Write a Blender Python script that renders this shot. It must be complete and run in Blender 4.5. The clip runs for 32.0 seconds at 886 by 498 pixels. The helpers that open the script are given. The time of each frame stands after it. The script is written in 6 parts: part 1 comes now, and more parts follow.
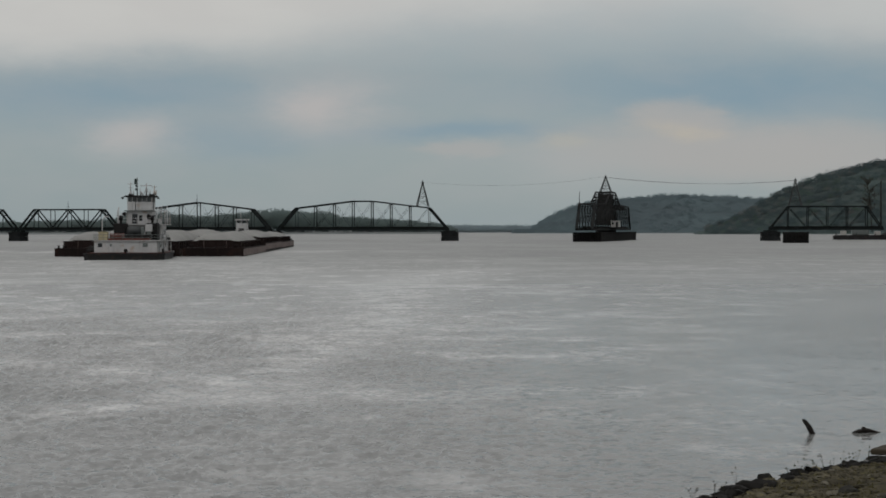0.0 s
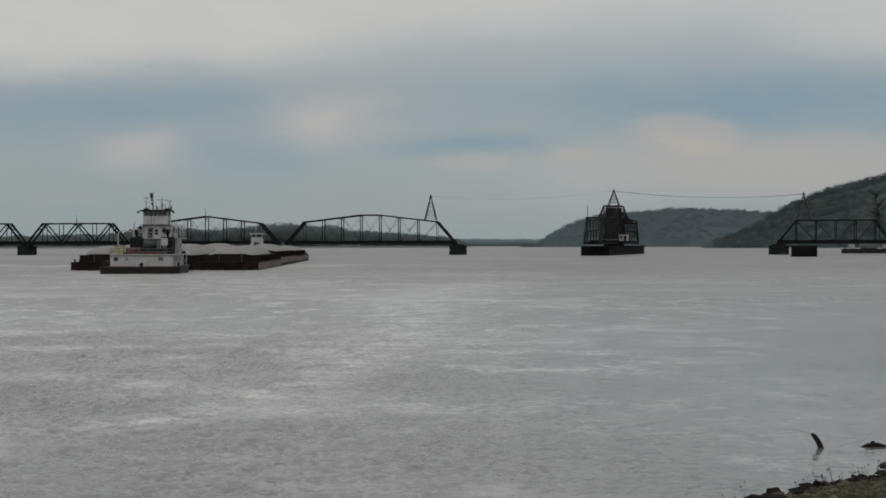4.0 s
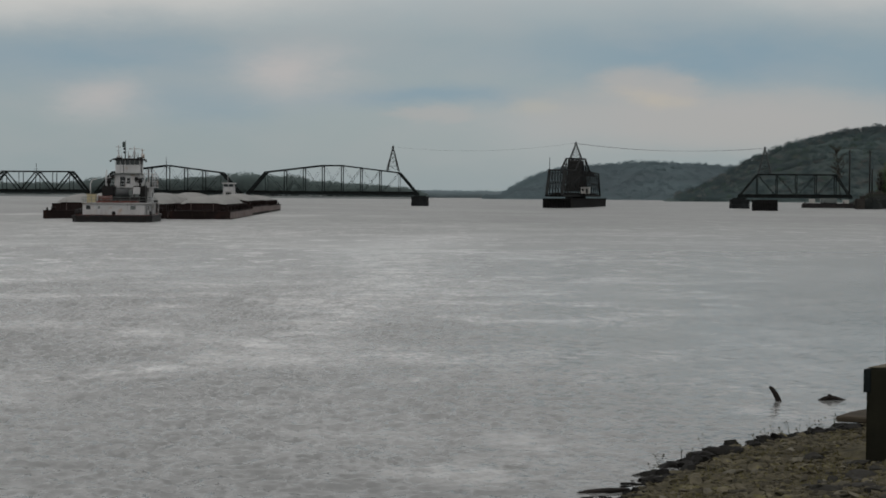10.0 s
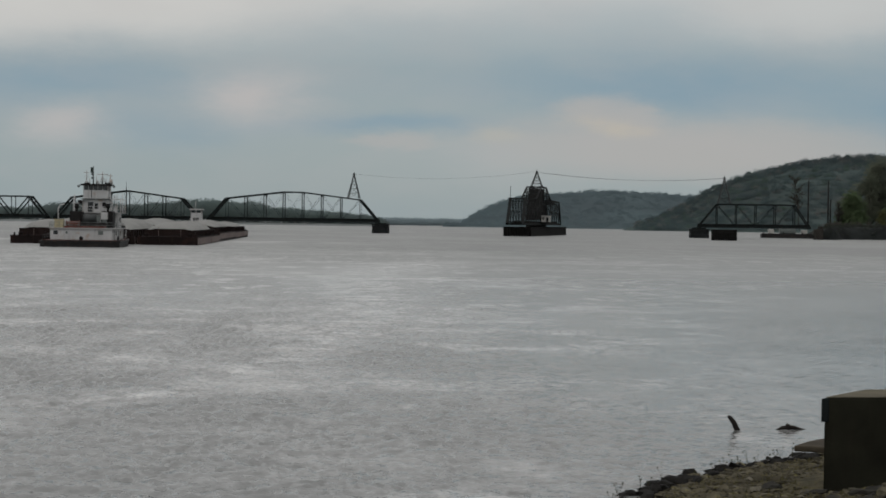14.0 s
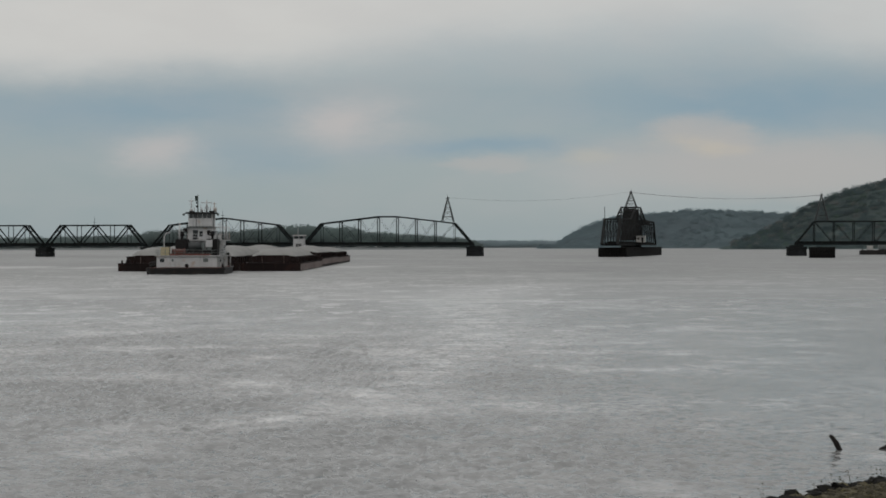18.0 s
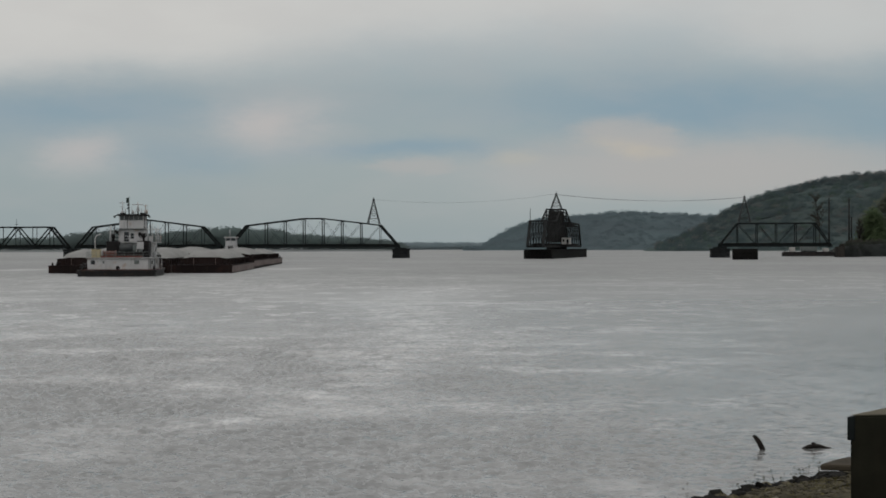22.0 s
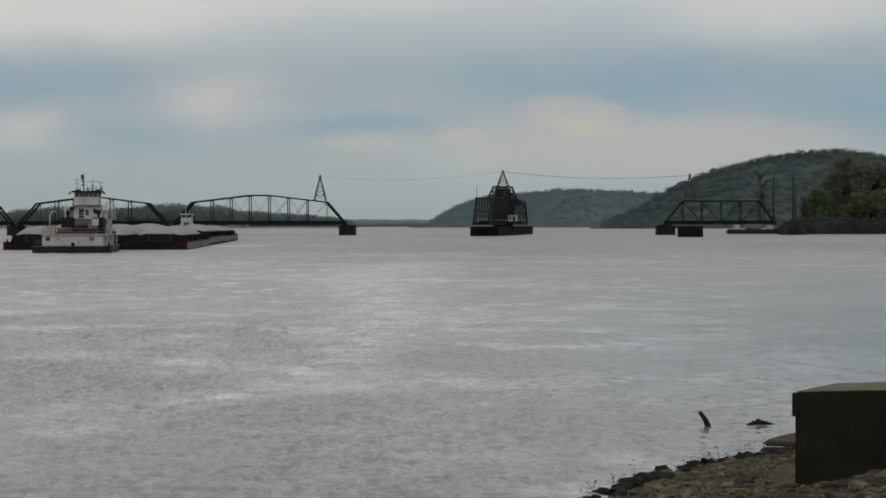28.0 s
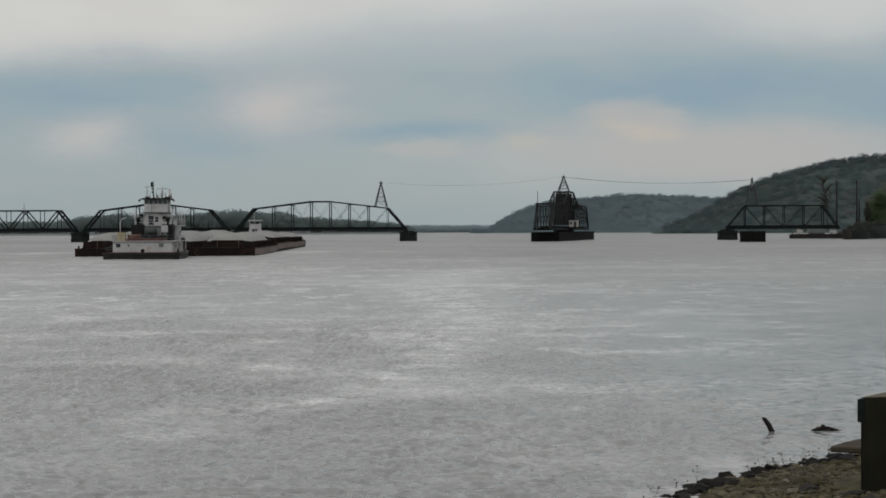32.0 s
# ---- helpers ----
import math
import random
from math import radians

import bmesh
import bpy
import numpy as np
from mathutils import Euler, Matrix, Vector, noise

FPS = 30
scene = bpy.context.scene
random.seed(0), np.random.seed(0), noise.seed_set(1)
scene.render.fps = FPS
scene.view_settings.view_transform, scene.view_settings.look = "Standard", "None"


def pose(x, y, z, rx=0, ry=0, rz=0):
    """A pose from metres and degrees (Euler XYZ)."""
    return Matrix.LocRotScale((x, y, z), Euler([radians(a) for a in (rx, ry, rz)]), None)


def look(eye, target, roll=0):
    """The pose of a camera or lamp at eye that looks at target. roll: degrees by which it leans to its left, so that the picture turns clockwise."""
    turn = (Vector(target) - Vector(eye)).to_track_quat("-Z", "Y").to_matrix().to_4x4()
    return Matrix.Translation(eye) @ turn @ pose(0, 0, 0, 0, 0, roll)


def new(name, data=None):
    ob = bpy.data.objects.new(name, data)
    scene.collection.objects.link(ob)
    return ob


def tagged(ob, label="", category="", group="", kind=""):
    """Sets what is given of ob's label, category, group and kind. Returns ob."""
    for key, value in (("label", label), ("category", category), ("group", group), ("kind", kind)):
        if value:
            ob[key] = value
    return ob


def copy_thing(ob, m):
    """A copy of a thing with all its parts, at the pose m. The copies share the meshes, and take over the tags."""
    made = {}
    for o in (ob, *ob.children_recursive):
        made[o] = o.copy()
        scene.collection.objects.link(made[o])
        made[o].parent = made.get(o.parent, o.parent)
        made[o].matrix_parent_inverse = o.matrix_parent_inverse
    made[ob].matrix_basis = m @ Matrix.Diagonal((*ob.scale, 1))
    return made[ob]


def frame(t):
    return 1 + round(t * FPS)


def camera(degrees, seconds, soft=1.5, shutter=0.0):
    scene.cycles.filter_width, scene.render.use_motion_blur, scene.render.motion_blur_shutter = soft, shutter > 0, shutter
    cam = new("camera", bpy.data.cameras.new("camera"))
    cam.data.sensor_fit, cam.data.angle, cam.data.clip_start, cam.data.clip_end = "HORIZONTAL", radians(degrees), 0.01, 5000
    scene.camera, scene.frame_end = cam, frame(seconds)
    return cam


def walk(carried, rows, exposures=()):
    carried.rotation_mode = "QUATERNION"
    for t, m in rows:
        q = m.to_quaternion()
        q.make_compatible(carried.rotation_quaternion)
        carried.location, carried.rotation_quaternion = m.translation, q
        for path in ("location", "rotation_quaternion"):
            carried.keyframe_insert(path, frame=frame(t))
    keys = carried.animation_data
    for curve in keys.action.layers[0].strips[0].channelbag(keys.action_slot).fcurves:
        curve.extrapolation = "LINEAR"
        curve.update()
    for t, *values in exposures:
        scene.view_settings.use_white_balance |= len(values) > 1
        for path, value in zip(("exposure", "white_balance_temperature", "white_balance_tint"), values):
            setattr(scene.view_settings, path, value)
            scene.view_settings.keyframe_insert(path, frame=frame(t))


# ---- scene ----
cam = camera(29.28, 32.0, soft=1.7)
PATH = [
    (0, pose(-0.000, 0, 4.75, 89.331, 0.068, 1.178)),
    (0.5, pose(-0.000, 0, 4.75, 89.327, -0.112, 1.226)),
    (1, pose(-0.000, 0, 4.75, 89.335, -0.181, 1.486)),
    (1.5, pose(-0.000, 0, 4.75, 89.359, -0.202, 1.700)),
    (2, pose(-0.000, 0, 4.75, 89.458, -0.117, 1.605)),
    (2.5, pose(-0.000, 0, 4.75, 89.468, -0.013, 1.520)),
    (3, pose(-0.000, 0, 4.75, 89.419, 0.064, 1.521)),
    (3.5, pose(-0.000, 0, 4.75, 89.604, 0.143, 1.492)),
    (5.5, pose(-0.000, 0, 4.75, 89.966, -0.171, 1.227)),
    (6, pose(-0.000, 0, 4.75, 89.215, 0.072, 1.158)),
    (6.5, pose(-0.000, 0, 4.75, 89.687, 0.488, 0.866)),
    (7, pose(-0.000, 0, 4.75, 89.770, 0.618, 0.839)),
    (7.5, pose(-0.000, 0, 4.75, 89.590, 0.586, 0.730)),
    (8, pose(-0.000, 0, 4.75, 89.700, 0.393, 0.728)),
    (8.5, pose(-0.000, 0, 4.75, 89.699, 0.434, 0.654)),
    (9, pose(-0.000, 0, 4.75, 89.666, 0.259, 0.561)),
    (9.5, pose(-0.000, 0, 4.75, 89.325, -0.644, 0.539)),
    (10, pose(-0.000, 0, 4.75, 88.157, -0.407, 0.167)),
    (10.5, pose(-0.000, 0, 4.75, 87.987, -0.901, 1.453)),
    (11, pose(-0.000, 0, 4.75, 88.375, -0.650, 1.512)),
    (11.5, pose(-0.000, 0, 4.75, 89.122, -0.713, 0.718)),
    (12, pose(-0.000, 0, 4.75, 89.352, -0.759, 0.622)),
    (12.5, pose(-0.000, 0, 4.75, 89.380, -0.903, 0.566)),
    (13, pose(-0.000, 0, 4.75, 89.486, -1.101, 0.508)),
    (13.5, pose(-0.000, 0, 4.75, 89.500, -1.129, 0.236)),
    (14, pose(-0.000, 0, 4.75, 89.104, -0.820, -1.158)),
    (14.5, pose(-0.000, 0, 4.75, 89.337, -0.033, -0.836)),
    (16.5, pose(-0.000, 0, 4.75, 89.534, 0.376, 0.383)),
    (17, pose(-0.000, 0, 4.75, 89.502, 0.496, -0.389)),
    (17.5, pose(-0.000, 0, 4.75, 89.611, 0.435, -0.346)),
    (18, pose(-0.000, 0, 4.75, 89.851, 0.123, 2.028)),
    (18.5, pose(-0.002, 0, 4.75, 90.108, 0.126, 1.745)),
    (19, pose(-0.004, 0, 4.75, 90.079, 0.371, 1.530)),
    (19.5, pose(-0.006, 0, 4.75, 90.108, 0.427, 1.218)),
    (20, pose(-0.009, 0, 4.75, 90.032, 0.310, -0.354)),
    (20.5, pose(-0.011, 0, 4.75, 89.846, 0.259, -0.336)),
    (21, pose(-0.013, 0, 4.75, 89.954, 0.218, -0.415)),
    (21.5, pose(-0.015, 0, 4.75, 89.918, 0.185, -0.355)),
    (22, pose(-0.017, 0, 4.75, 89.910, 0.148, -0.476)),
    (22.5, pose(-0.019, 0, 4.75, 90.167, -0.046, -2.020)),
    (23, pose(-0.021, 0, 4.75, 89.670, -0.044, -1.917)),
    (23.5, pose(-0.024, 0, 4.75, 89.713, 0.046, -1.967)),
    (24, pose(-0.026, 0, 4.75, 89.318, 0.141, -1.968)),
    (24.5, pose(-0.028, 0, 4.75, 89.308, 0.089, -2.033)),
    (25, pose(-0.030, 0, 4.75, 89.359, 0.314, -2.112)),
    (25.5, pose(-0.032, 0, 4.75, 89.272, 0.262, -2.118)),
    (27.5, pose(-0.041, 0, 4.75, 89.214, 0.243, -2.248)),
    (28, pose(-0.043, 0, 4.75, 89.135, 0.055, -2.281)),
    (28.5, pose(-0.045, 0, 4.75, 88.931, -0.208, -2.278)),
    (29, pose(-0.047, 0, 4.75, 88.562, 0.132, -2.282)),
    (29.5, pose(-0.049, 0, 4.75, 88.677, 0.296, -2.384)),
    (30, pose(-0.051, 0, 4.75, 88.714, 0.082, -1.141)),
    (30.5, pose(-0.054, 0, 4.75, 88.825, 0.190, -0.005)),
    (31, pose(-0.056, 0, 4.75, 88.971, 0.196, -0.010)),
    (31.5, pose(-0.058, 0, 4.75, 89.316, 0.271, 0.026)),
    (32, pose(-0.060, 0, 4.75, 89.332, 0.243, -0.232)),
]
walk(cam, PATH, exposures=[(0, -0.11), (8, -0.07), (13, -0.03), (17, 0.01), (21, -0.03), (24, 0.05), (29, 0.07), (32, 0.08)])

# ---- light ----
SKY_ROT = radians(-150)
SUN_EL = radians(42)


def sky_world():
    """An overcast sky: a blue sky texture behind broad cloud banks laid out by direction."""
    world = bpy.data.worlds.new("overcast_sky")
    scene.world = world
    world.use_nodes = True
    nt = world.node_tree
    nodes, link = nt.nodes, nt.links.new
    nodes.clear()
    out = nodes.new("ShaderNodeOutputWorld")
    back = nodes.new("ShaderNodeBackground")
    link(back.outputs[0], out.inputs[0])

    def math_node(op, a, b=None, c=None):
        n = nodes.new("ShaderNodeMath")
        n.operation = op
        for i, v in enumerate((a, b, c)):
            if v is None:
                continue
            if isinstance(v, (int, float)):
                n.inputs[i].default_value = v
            else:
                link(v, n.inputs[i])
        return n.outputs[0]

    def mix(fac, a, b):
        n = nodes.new("ShaderNodeMix")
        n.data_type = "RGBA"
        if isinstance(fac, (int, float)):
            n.inputs[0].default_value = fac
        else:
            link(fac, n.inputs[0])
        for i, v in ((6, a), (7, b)):
            if isinstance(v, tuple):
                n.inputs[i].default_value = (*v, 1)
            else:
                link(v, n.inputs[i])
        return n.outputs[2]

    sky = nodes.new("ShaderNodeTexSky")
    sky.sky_type = "NISHITA"
    sky.sun_disc = False
    sky.sun_elevation, sky.sun_rotation = SUN_EL, SKY_ROT
    sky_dim = nodes.new("ShaderNodeVectorMath")
    sky_dim.operation = "SCALE"
    link(sky.outputs[0], sky_dim.inputs[0])
    sky_dim.inputs["Scale"].default_value = 0.10

    coord = nodes.new("ShaderNodeTexCoord")
    sep = nodes.new("ShaderNodeSeparateXYZ")
    link(coord.outputs["Generated"], sep.inputs[0])
    x, y, z = sep.outputs
    deep = math_node("MAXIMUM", y, 0.12)
    # soft warp, so that no bank has a clean outline
    warp = nodes.new("ShaderNodeTexNoise")
    warp.inputs["Scale"].default_value = 9.0
    warp.inputs["Detail"].default_value, warp.inputs["Roughness"].default_value = 8.0, 0.62
    stretch = nodes.new("ShaderNodeMapping")
    stretch.inputs["Scale"].default_value = (1.0, 1.0, 2.6)
    link(coord.outputs["Generated"], stretch.inputs[0])
    link(stretch.outputs[0], warp.inputs[0])
    wsep = nodes.new("ShaderNodeSeparateColor")
    link(warp.outputs["Color"], wsep.inputs[0])
    u = math_node("ADD", math_node("DIVIDE", x, deep), math_node("MULTIPLY", math_node("SUBTRACT", wsep.outputs[0], 0.5), 0.10))
    v = math_node("ADD", math_node("DIVIDE", z, deep), math_node("MULTIPLY", math_node("SUBTRACT", wsep.outputs[1], 0.5), 0.028))

    def bank(u0, v0, a, b, power=1.0, crisp=0):
        du = math_node("DIVIDE", math_node("SUBTRACT", u, u0), a)
        dv = math_node("DIVIDE", math_node("SUBTRACT", v, v0), b)
        d = math_node("ADD", math_node("MULTIPLY", du, du), math_node("MULTIPLY", dv, dv))
        for _ in range(crisp):
            d = math_node("MULTIPLY", d, d)
        return math_node("MULTIPLY", math_node("EXPONENT", math_node("MULTIPLY", d, -1.0)), power)

    # the general overcast: grey-blue low down, paler upwards
    def rise(lo, hi):
        n = nodes.new("ShaderNodeMapRange")
        n.inputs["From Min"].default_value, n.inputs["From Max"].default_value = lo, hi
        link(z, n.inputs[0])
        return n.outputs[0]

    low = mix(rise(0.0, 0.10), (0.284, 0.345, 0.369), (0.312, 0.363, 0.380))
    low = mix(rise(0.09, 0.22), low, (0.72, 0.705, 0.68))
    low = mix(rise(0.3, 0.9), low, (0.76, 0.75, 0.735))
    soft = nodes.new("ShaderNodeTexNoise")
    soft.inputs["Scale"].default_value = 5.0
    soft.inputs["Detail"].default_value = 6.0
    link(stretch.outputs[0], soft.inputs[0])
    streak = nodes.new("ShaderNodeMapRange")
    streak.inputs["From Min"].default_value, streak.inputs["From Max"].default_value = 0.35, 0.7
    link(soft.outputs[0], streak.inputs[0])
    col = mix(math_node("MULTIPLY", streak.outputs[0], 0.22), low, (0.36, 0.385, 0.385))
    fine = nodes.new("ShaderNodeTexNoise")
    fine.inputs["Scale"].default_value, fine.inputs["Detail"].default_value = 22.0, 5.0
    link(stretch.outputs[0], fine.inputs[0])
    fine_band = nodes.new("ShaderNodeMapRange")
    fine_band.inputs["From Min"].default_value, fine_band.inputs["From Max"].default_value = 0.4, 0.65
    link(fine.outputs[0], fine_band.inputs[0])
    col = mix(0.10, col, sky_dim.outputs[0])
    blue, pale, warm, white = (0.238, 0.335, 0.400), (0.475, 0.462, 0.455), (0.420, 0.414, 0.403), (0.585, 0.58, 0.56)
    for shade, u0, v0, a, b, power in BANKS:
        col = mix(bank(u0, v0, a, b, power, {"warm": 1, "white": 1}.get(shade, 0)), col, {"blue": blue, "pale": pale, "warm": warm, "white": white, "gold": (0.52, 0.47, 0.38)}[shade])
    col = mix(math_node("MULTIPLY", fine_band.outputs[0], 0.11), col, (0.44, 0.425, 0.425))
    link(col, back.inputs[0])
    back.inputs[1].default_value = SKY_POWER


SKY_POWER = 1.0
BANKS = (
    ("blue", -0.22, 0.079, 0.13, 0.017, 0.8),
    ("blue", 0.160, 0.083, 0.12, 0.019, 0.95),
    ("blue", -0.005, 0.0555, 0.075, 0.006, 0.8),
    ("blue", 0.30, 0.072, 0.06, 0.024, 0.95),
    ("blue", -0.14, 0.052, 0.05, 0.010, 0.5),
    ("pale", -0.088, 0.0735, 0.032, 0.017, 0.95),
    ("pale", -0.204, 0.0535, 0.030, 0.011, 0.8),
    ("pale", 0.06, 0.036, 0.05, 0.016, 0.35),
    ("warm", 0.170, 0.046, 0.115, 0.0195, 0.9),
    ("warm", 0.127, 0.064, 0.026, 0.011, 0.8),
    ("gold", 0.127, 0.0585, 0.016, 0.004, 0.5),
    ("gold", 0.055, 0.050, 0.013, 0.005, 0.3),
    ("warm", -0.008, 0.0445, 0.030, 0.0042, 0.6),
    ("white", -0.24, 0.130, 0.20, 0.030, 0.95),
    ("white", -0.05, 0.152, 0.25, 0.030, 0.75),
    ("white", 0.24, 0.135, 0.07, 0.026, 0.6),
)
sky_world()

sun_data = bpy.data.lights.new("veiled_sun", "SUN")
sun_data.energy, sun_data.angle, sun_data.color = 0.45, radians(20), (1.0, 0.98, 0.95)
sun = new("veiled_sun", sun_data)
sun.matrix_basis = look((-60, -80, 90), (0, 0, 0))

# ---- materials ----


def material(name, base, rough=0.7, metal=0.0, vary=0.25, scale=1.0, bump=0.0, bump_scale=8.0, streak=0.0, rust=None, island=0.0, spec=0.5):
    """A worn surface: the base colour broken by two scales of noise, with optional streaks, rust and relief."""
    m = bpy.data.materials.new(name)
    m.use_nodes = True
    nt = m.node_tree
    nodes, link = nt.nodes, nt.links.new
    p = nodes["Principled BSDF"]
    p.inputs["Roughness"].default_value, p.inputs["Metallic"].default_value = rough, metal
    p.inputs["Specular IOR Level"].default_value = spec
    tex = nodes.new("ShaderNodeTexCoord")
    src = tex.outputs["Object"]

    def noise_tex(s, detail=5.0, stretch=None):
        n = nodes.new("ShaderNodeTexNoise")
        n.inputs["Scale"].default_value, n.inputs["Detail"].default_value = s, detail
        if stretch:
            mp = nodes.new("ShaderNodeMapping")
            mp.inputs["Scale"].default_value = stretch
            link(src, mp.inputs[0])
            link(mp.outputs[0], n.inputs[0])
        else:
            link(src, n.inputs[0])
        return n.outputs[0]

    def mixed(fac, a, b, blend="MIX"):
        n = nodes.new("ShaderNodeMix")
        n.data_type, n.blend_type = "RGBA", blend
        if isinstance(fac, float):
            n.inputs[0].default_value = fac
        else:
            link(fac, n.inputs[0])
        for i, v in ((6, a), (7, b)):
            if isinstance(v, tuple):
                n.inputs[i].default_value = (*v, 1)
            else:
                link(v, n.inputs[i])
        return n.outputs[2]

    def ramp(fac, lo, hi):
        n = nodes.new("ShaderNodeMapRange")
        n.inputs["From Min"].default_value, n.inputs["From Max"].default_value = lo, hi
        link(fac, n.inputs[0])
        return n.outputs[0]

    dark = tuple(c * (1 - vary) for c in base)
    light = tuple(min(1.0, c * (1 + vary)) for c in base)
    col = mixed(ramp(noise_tex(scale), 0.3, 0.7), dark, light)
    col = mixed(ramp(noise_tex(scale * 9), 0.25, 0.75), mixed(0.25, col, dark), col)
    if streak:
        col = mixed(ramp(noise_tex(scale * 2, 4.0, (3.0, 3.0, 0.25)), 0.55, 0.75), col, mixed(streak, col, (0.05, 0.035, 0.025)))
    if rust:
        col = mixed(ramp(noise_tex(scale * 1.7, 8.0), 0.56, 0.68), col, rust)
    if island:
        geo = nodes.new("ShaderNodeNewGeometry")
        hsv = nodes.new("ShaderNodeHueSaturation")
        r = nodes.new("ShaderNodeMapRange")
        r.inputs["To Min"].default_value, r.inputs["To Max"].default_value = 1 - island, 1 + island
        link(geo.outputs["Random Per Island"], r.inputs[0])
        link(r.outputs[0], hsv.inputs["Value"])
        link(col, hsv.inputs["Color"])
        col = hsv.outputs[0]
    link(col, p.inputs["Base Color"])
    if bump:
        b = nodes.new("ShaderNodeBump")
        b.inputs["Strength"].default_value, b.inputs["Distance"].default_value = 0.8, bump
        link(noise_tex(bump_scale, 8.0), b.inputs["Height"])
        link(b.outputs[0], p.inputs["Normal"])
    return m


def foliage(name, base, vary=0.25, scale=0.02, island=0.12, lift=0.75):
    """Twigs and leaves seen as a soft mass: part reflecting, part letting light through."""
    m = bpy.data.materials.new(name)
    m.use_nodes = True
    nt = m.node_tree
    nodes, link = nt.nodes, nt.links.new
    nodes.remove(nodes["Principled BSDF"])
    tex = nodes.new("ShaderNodeTexCoord")
    geo = nodes.new("ShaderNodeNewGeometry")
    n1 = nodes.new("ShaderNodeTexNoise")
    n1.inputs["Scale"].default_value, n1.inputs["Detail"].default_value = scale, 6.0
    link(tex.outputs["Object"], n1.inputs[0])
    r1 = nodes.new("ShaderNodeMapRange")
    r1.inputs["From Min"].default_value, r1.inputs["From Max"].default_value = 0.3, 0.7
    link(n1.outputs[0], r1.inputs[0])
    mix = nodes.new("ShaderNodeMix")
    mix.data_type = "RGBA"
    link(r1.outputs[0], mix.inputs[0])
    mix.inputs[6].default_value = (base[0] * (1 - vary) * 1.06, base[1] * (1 - vary), base[2] * (1 - vary), 1)
    mix.inputs[7].default_value = (base[0] * (1 + vary), base[1] * (1 + vary) * 1.03, base[2] * (1 + vary), 1)
    r2 = nodes.new("ShaderNodeMapRange")
    r2.inputs["To Min"].default_value, r2.inputs["To Max"].default_value = 1 - island, 1 + island
    link(geo.outputs["Random Per Island"], r2.inputs[0])
    hsv = nodes.new("ShaderNodeHueSaturation")
    link(r2.outputs[0], hsv.inputs["Value"])
    link(mix.outputs[2], hsv.inputs["Color"])
    s = nodes.new("ShaderNodeVectorMath")
    s.operation = "SCALE"
    s.inputs["Scale"].default_value = 1 - lift
    link(geo.outputs["Normal"], s.inputs[0])
    a = nodes.new("ShaderNodeVectorMath")
    a.operation = "ADD"
    a.inputs[1].default_value = (0, -0.3 * lift, lift)
    link(s.outputs[0], a.inputs[0])
    nrm = nodes.new("ShaderNodeVectorMath")
    nrm.operation = "NORMALIZE"
    link(a.outputs[0], nrm.inputs[0])
    dif, tra, both, out = nodes.new("ShaderNodeBsdfDiffuse"), nodes.new("ShaderNodeBsdfTranslucent"), nodes.new("ShaderNodeMixShader"), nodes["Material Output"]
    for sh in (dif, tra):
        link(hsv.outputs[0], sh.inputs["Color"])
        link(nrm.outputs[0], sh.inputs["Normal"])
    both.inputs[0].default_value = 0.42
    link(dif.outputs[0], both.inputs[1])
    link(tra.outputs[0], both.inputs[2])
    link(both.outputs[0], out.inputs[0])
    return m


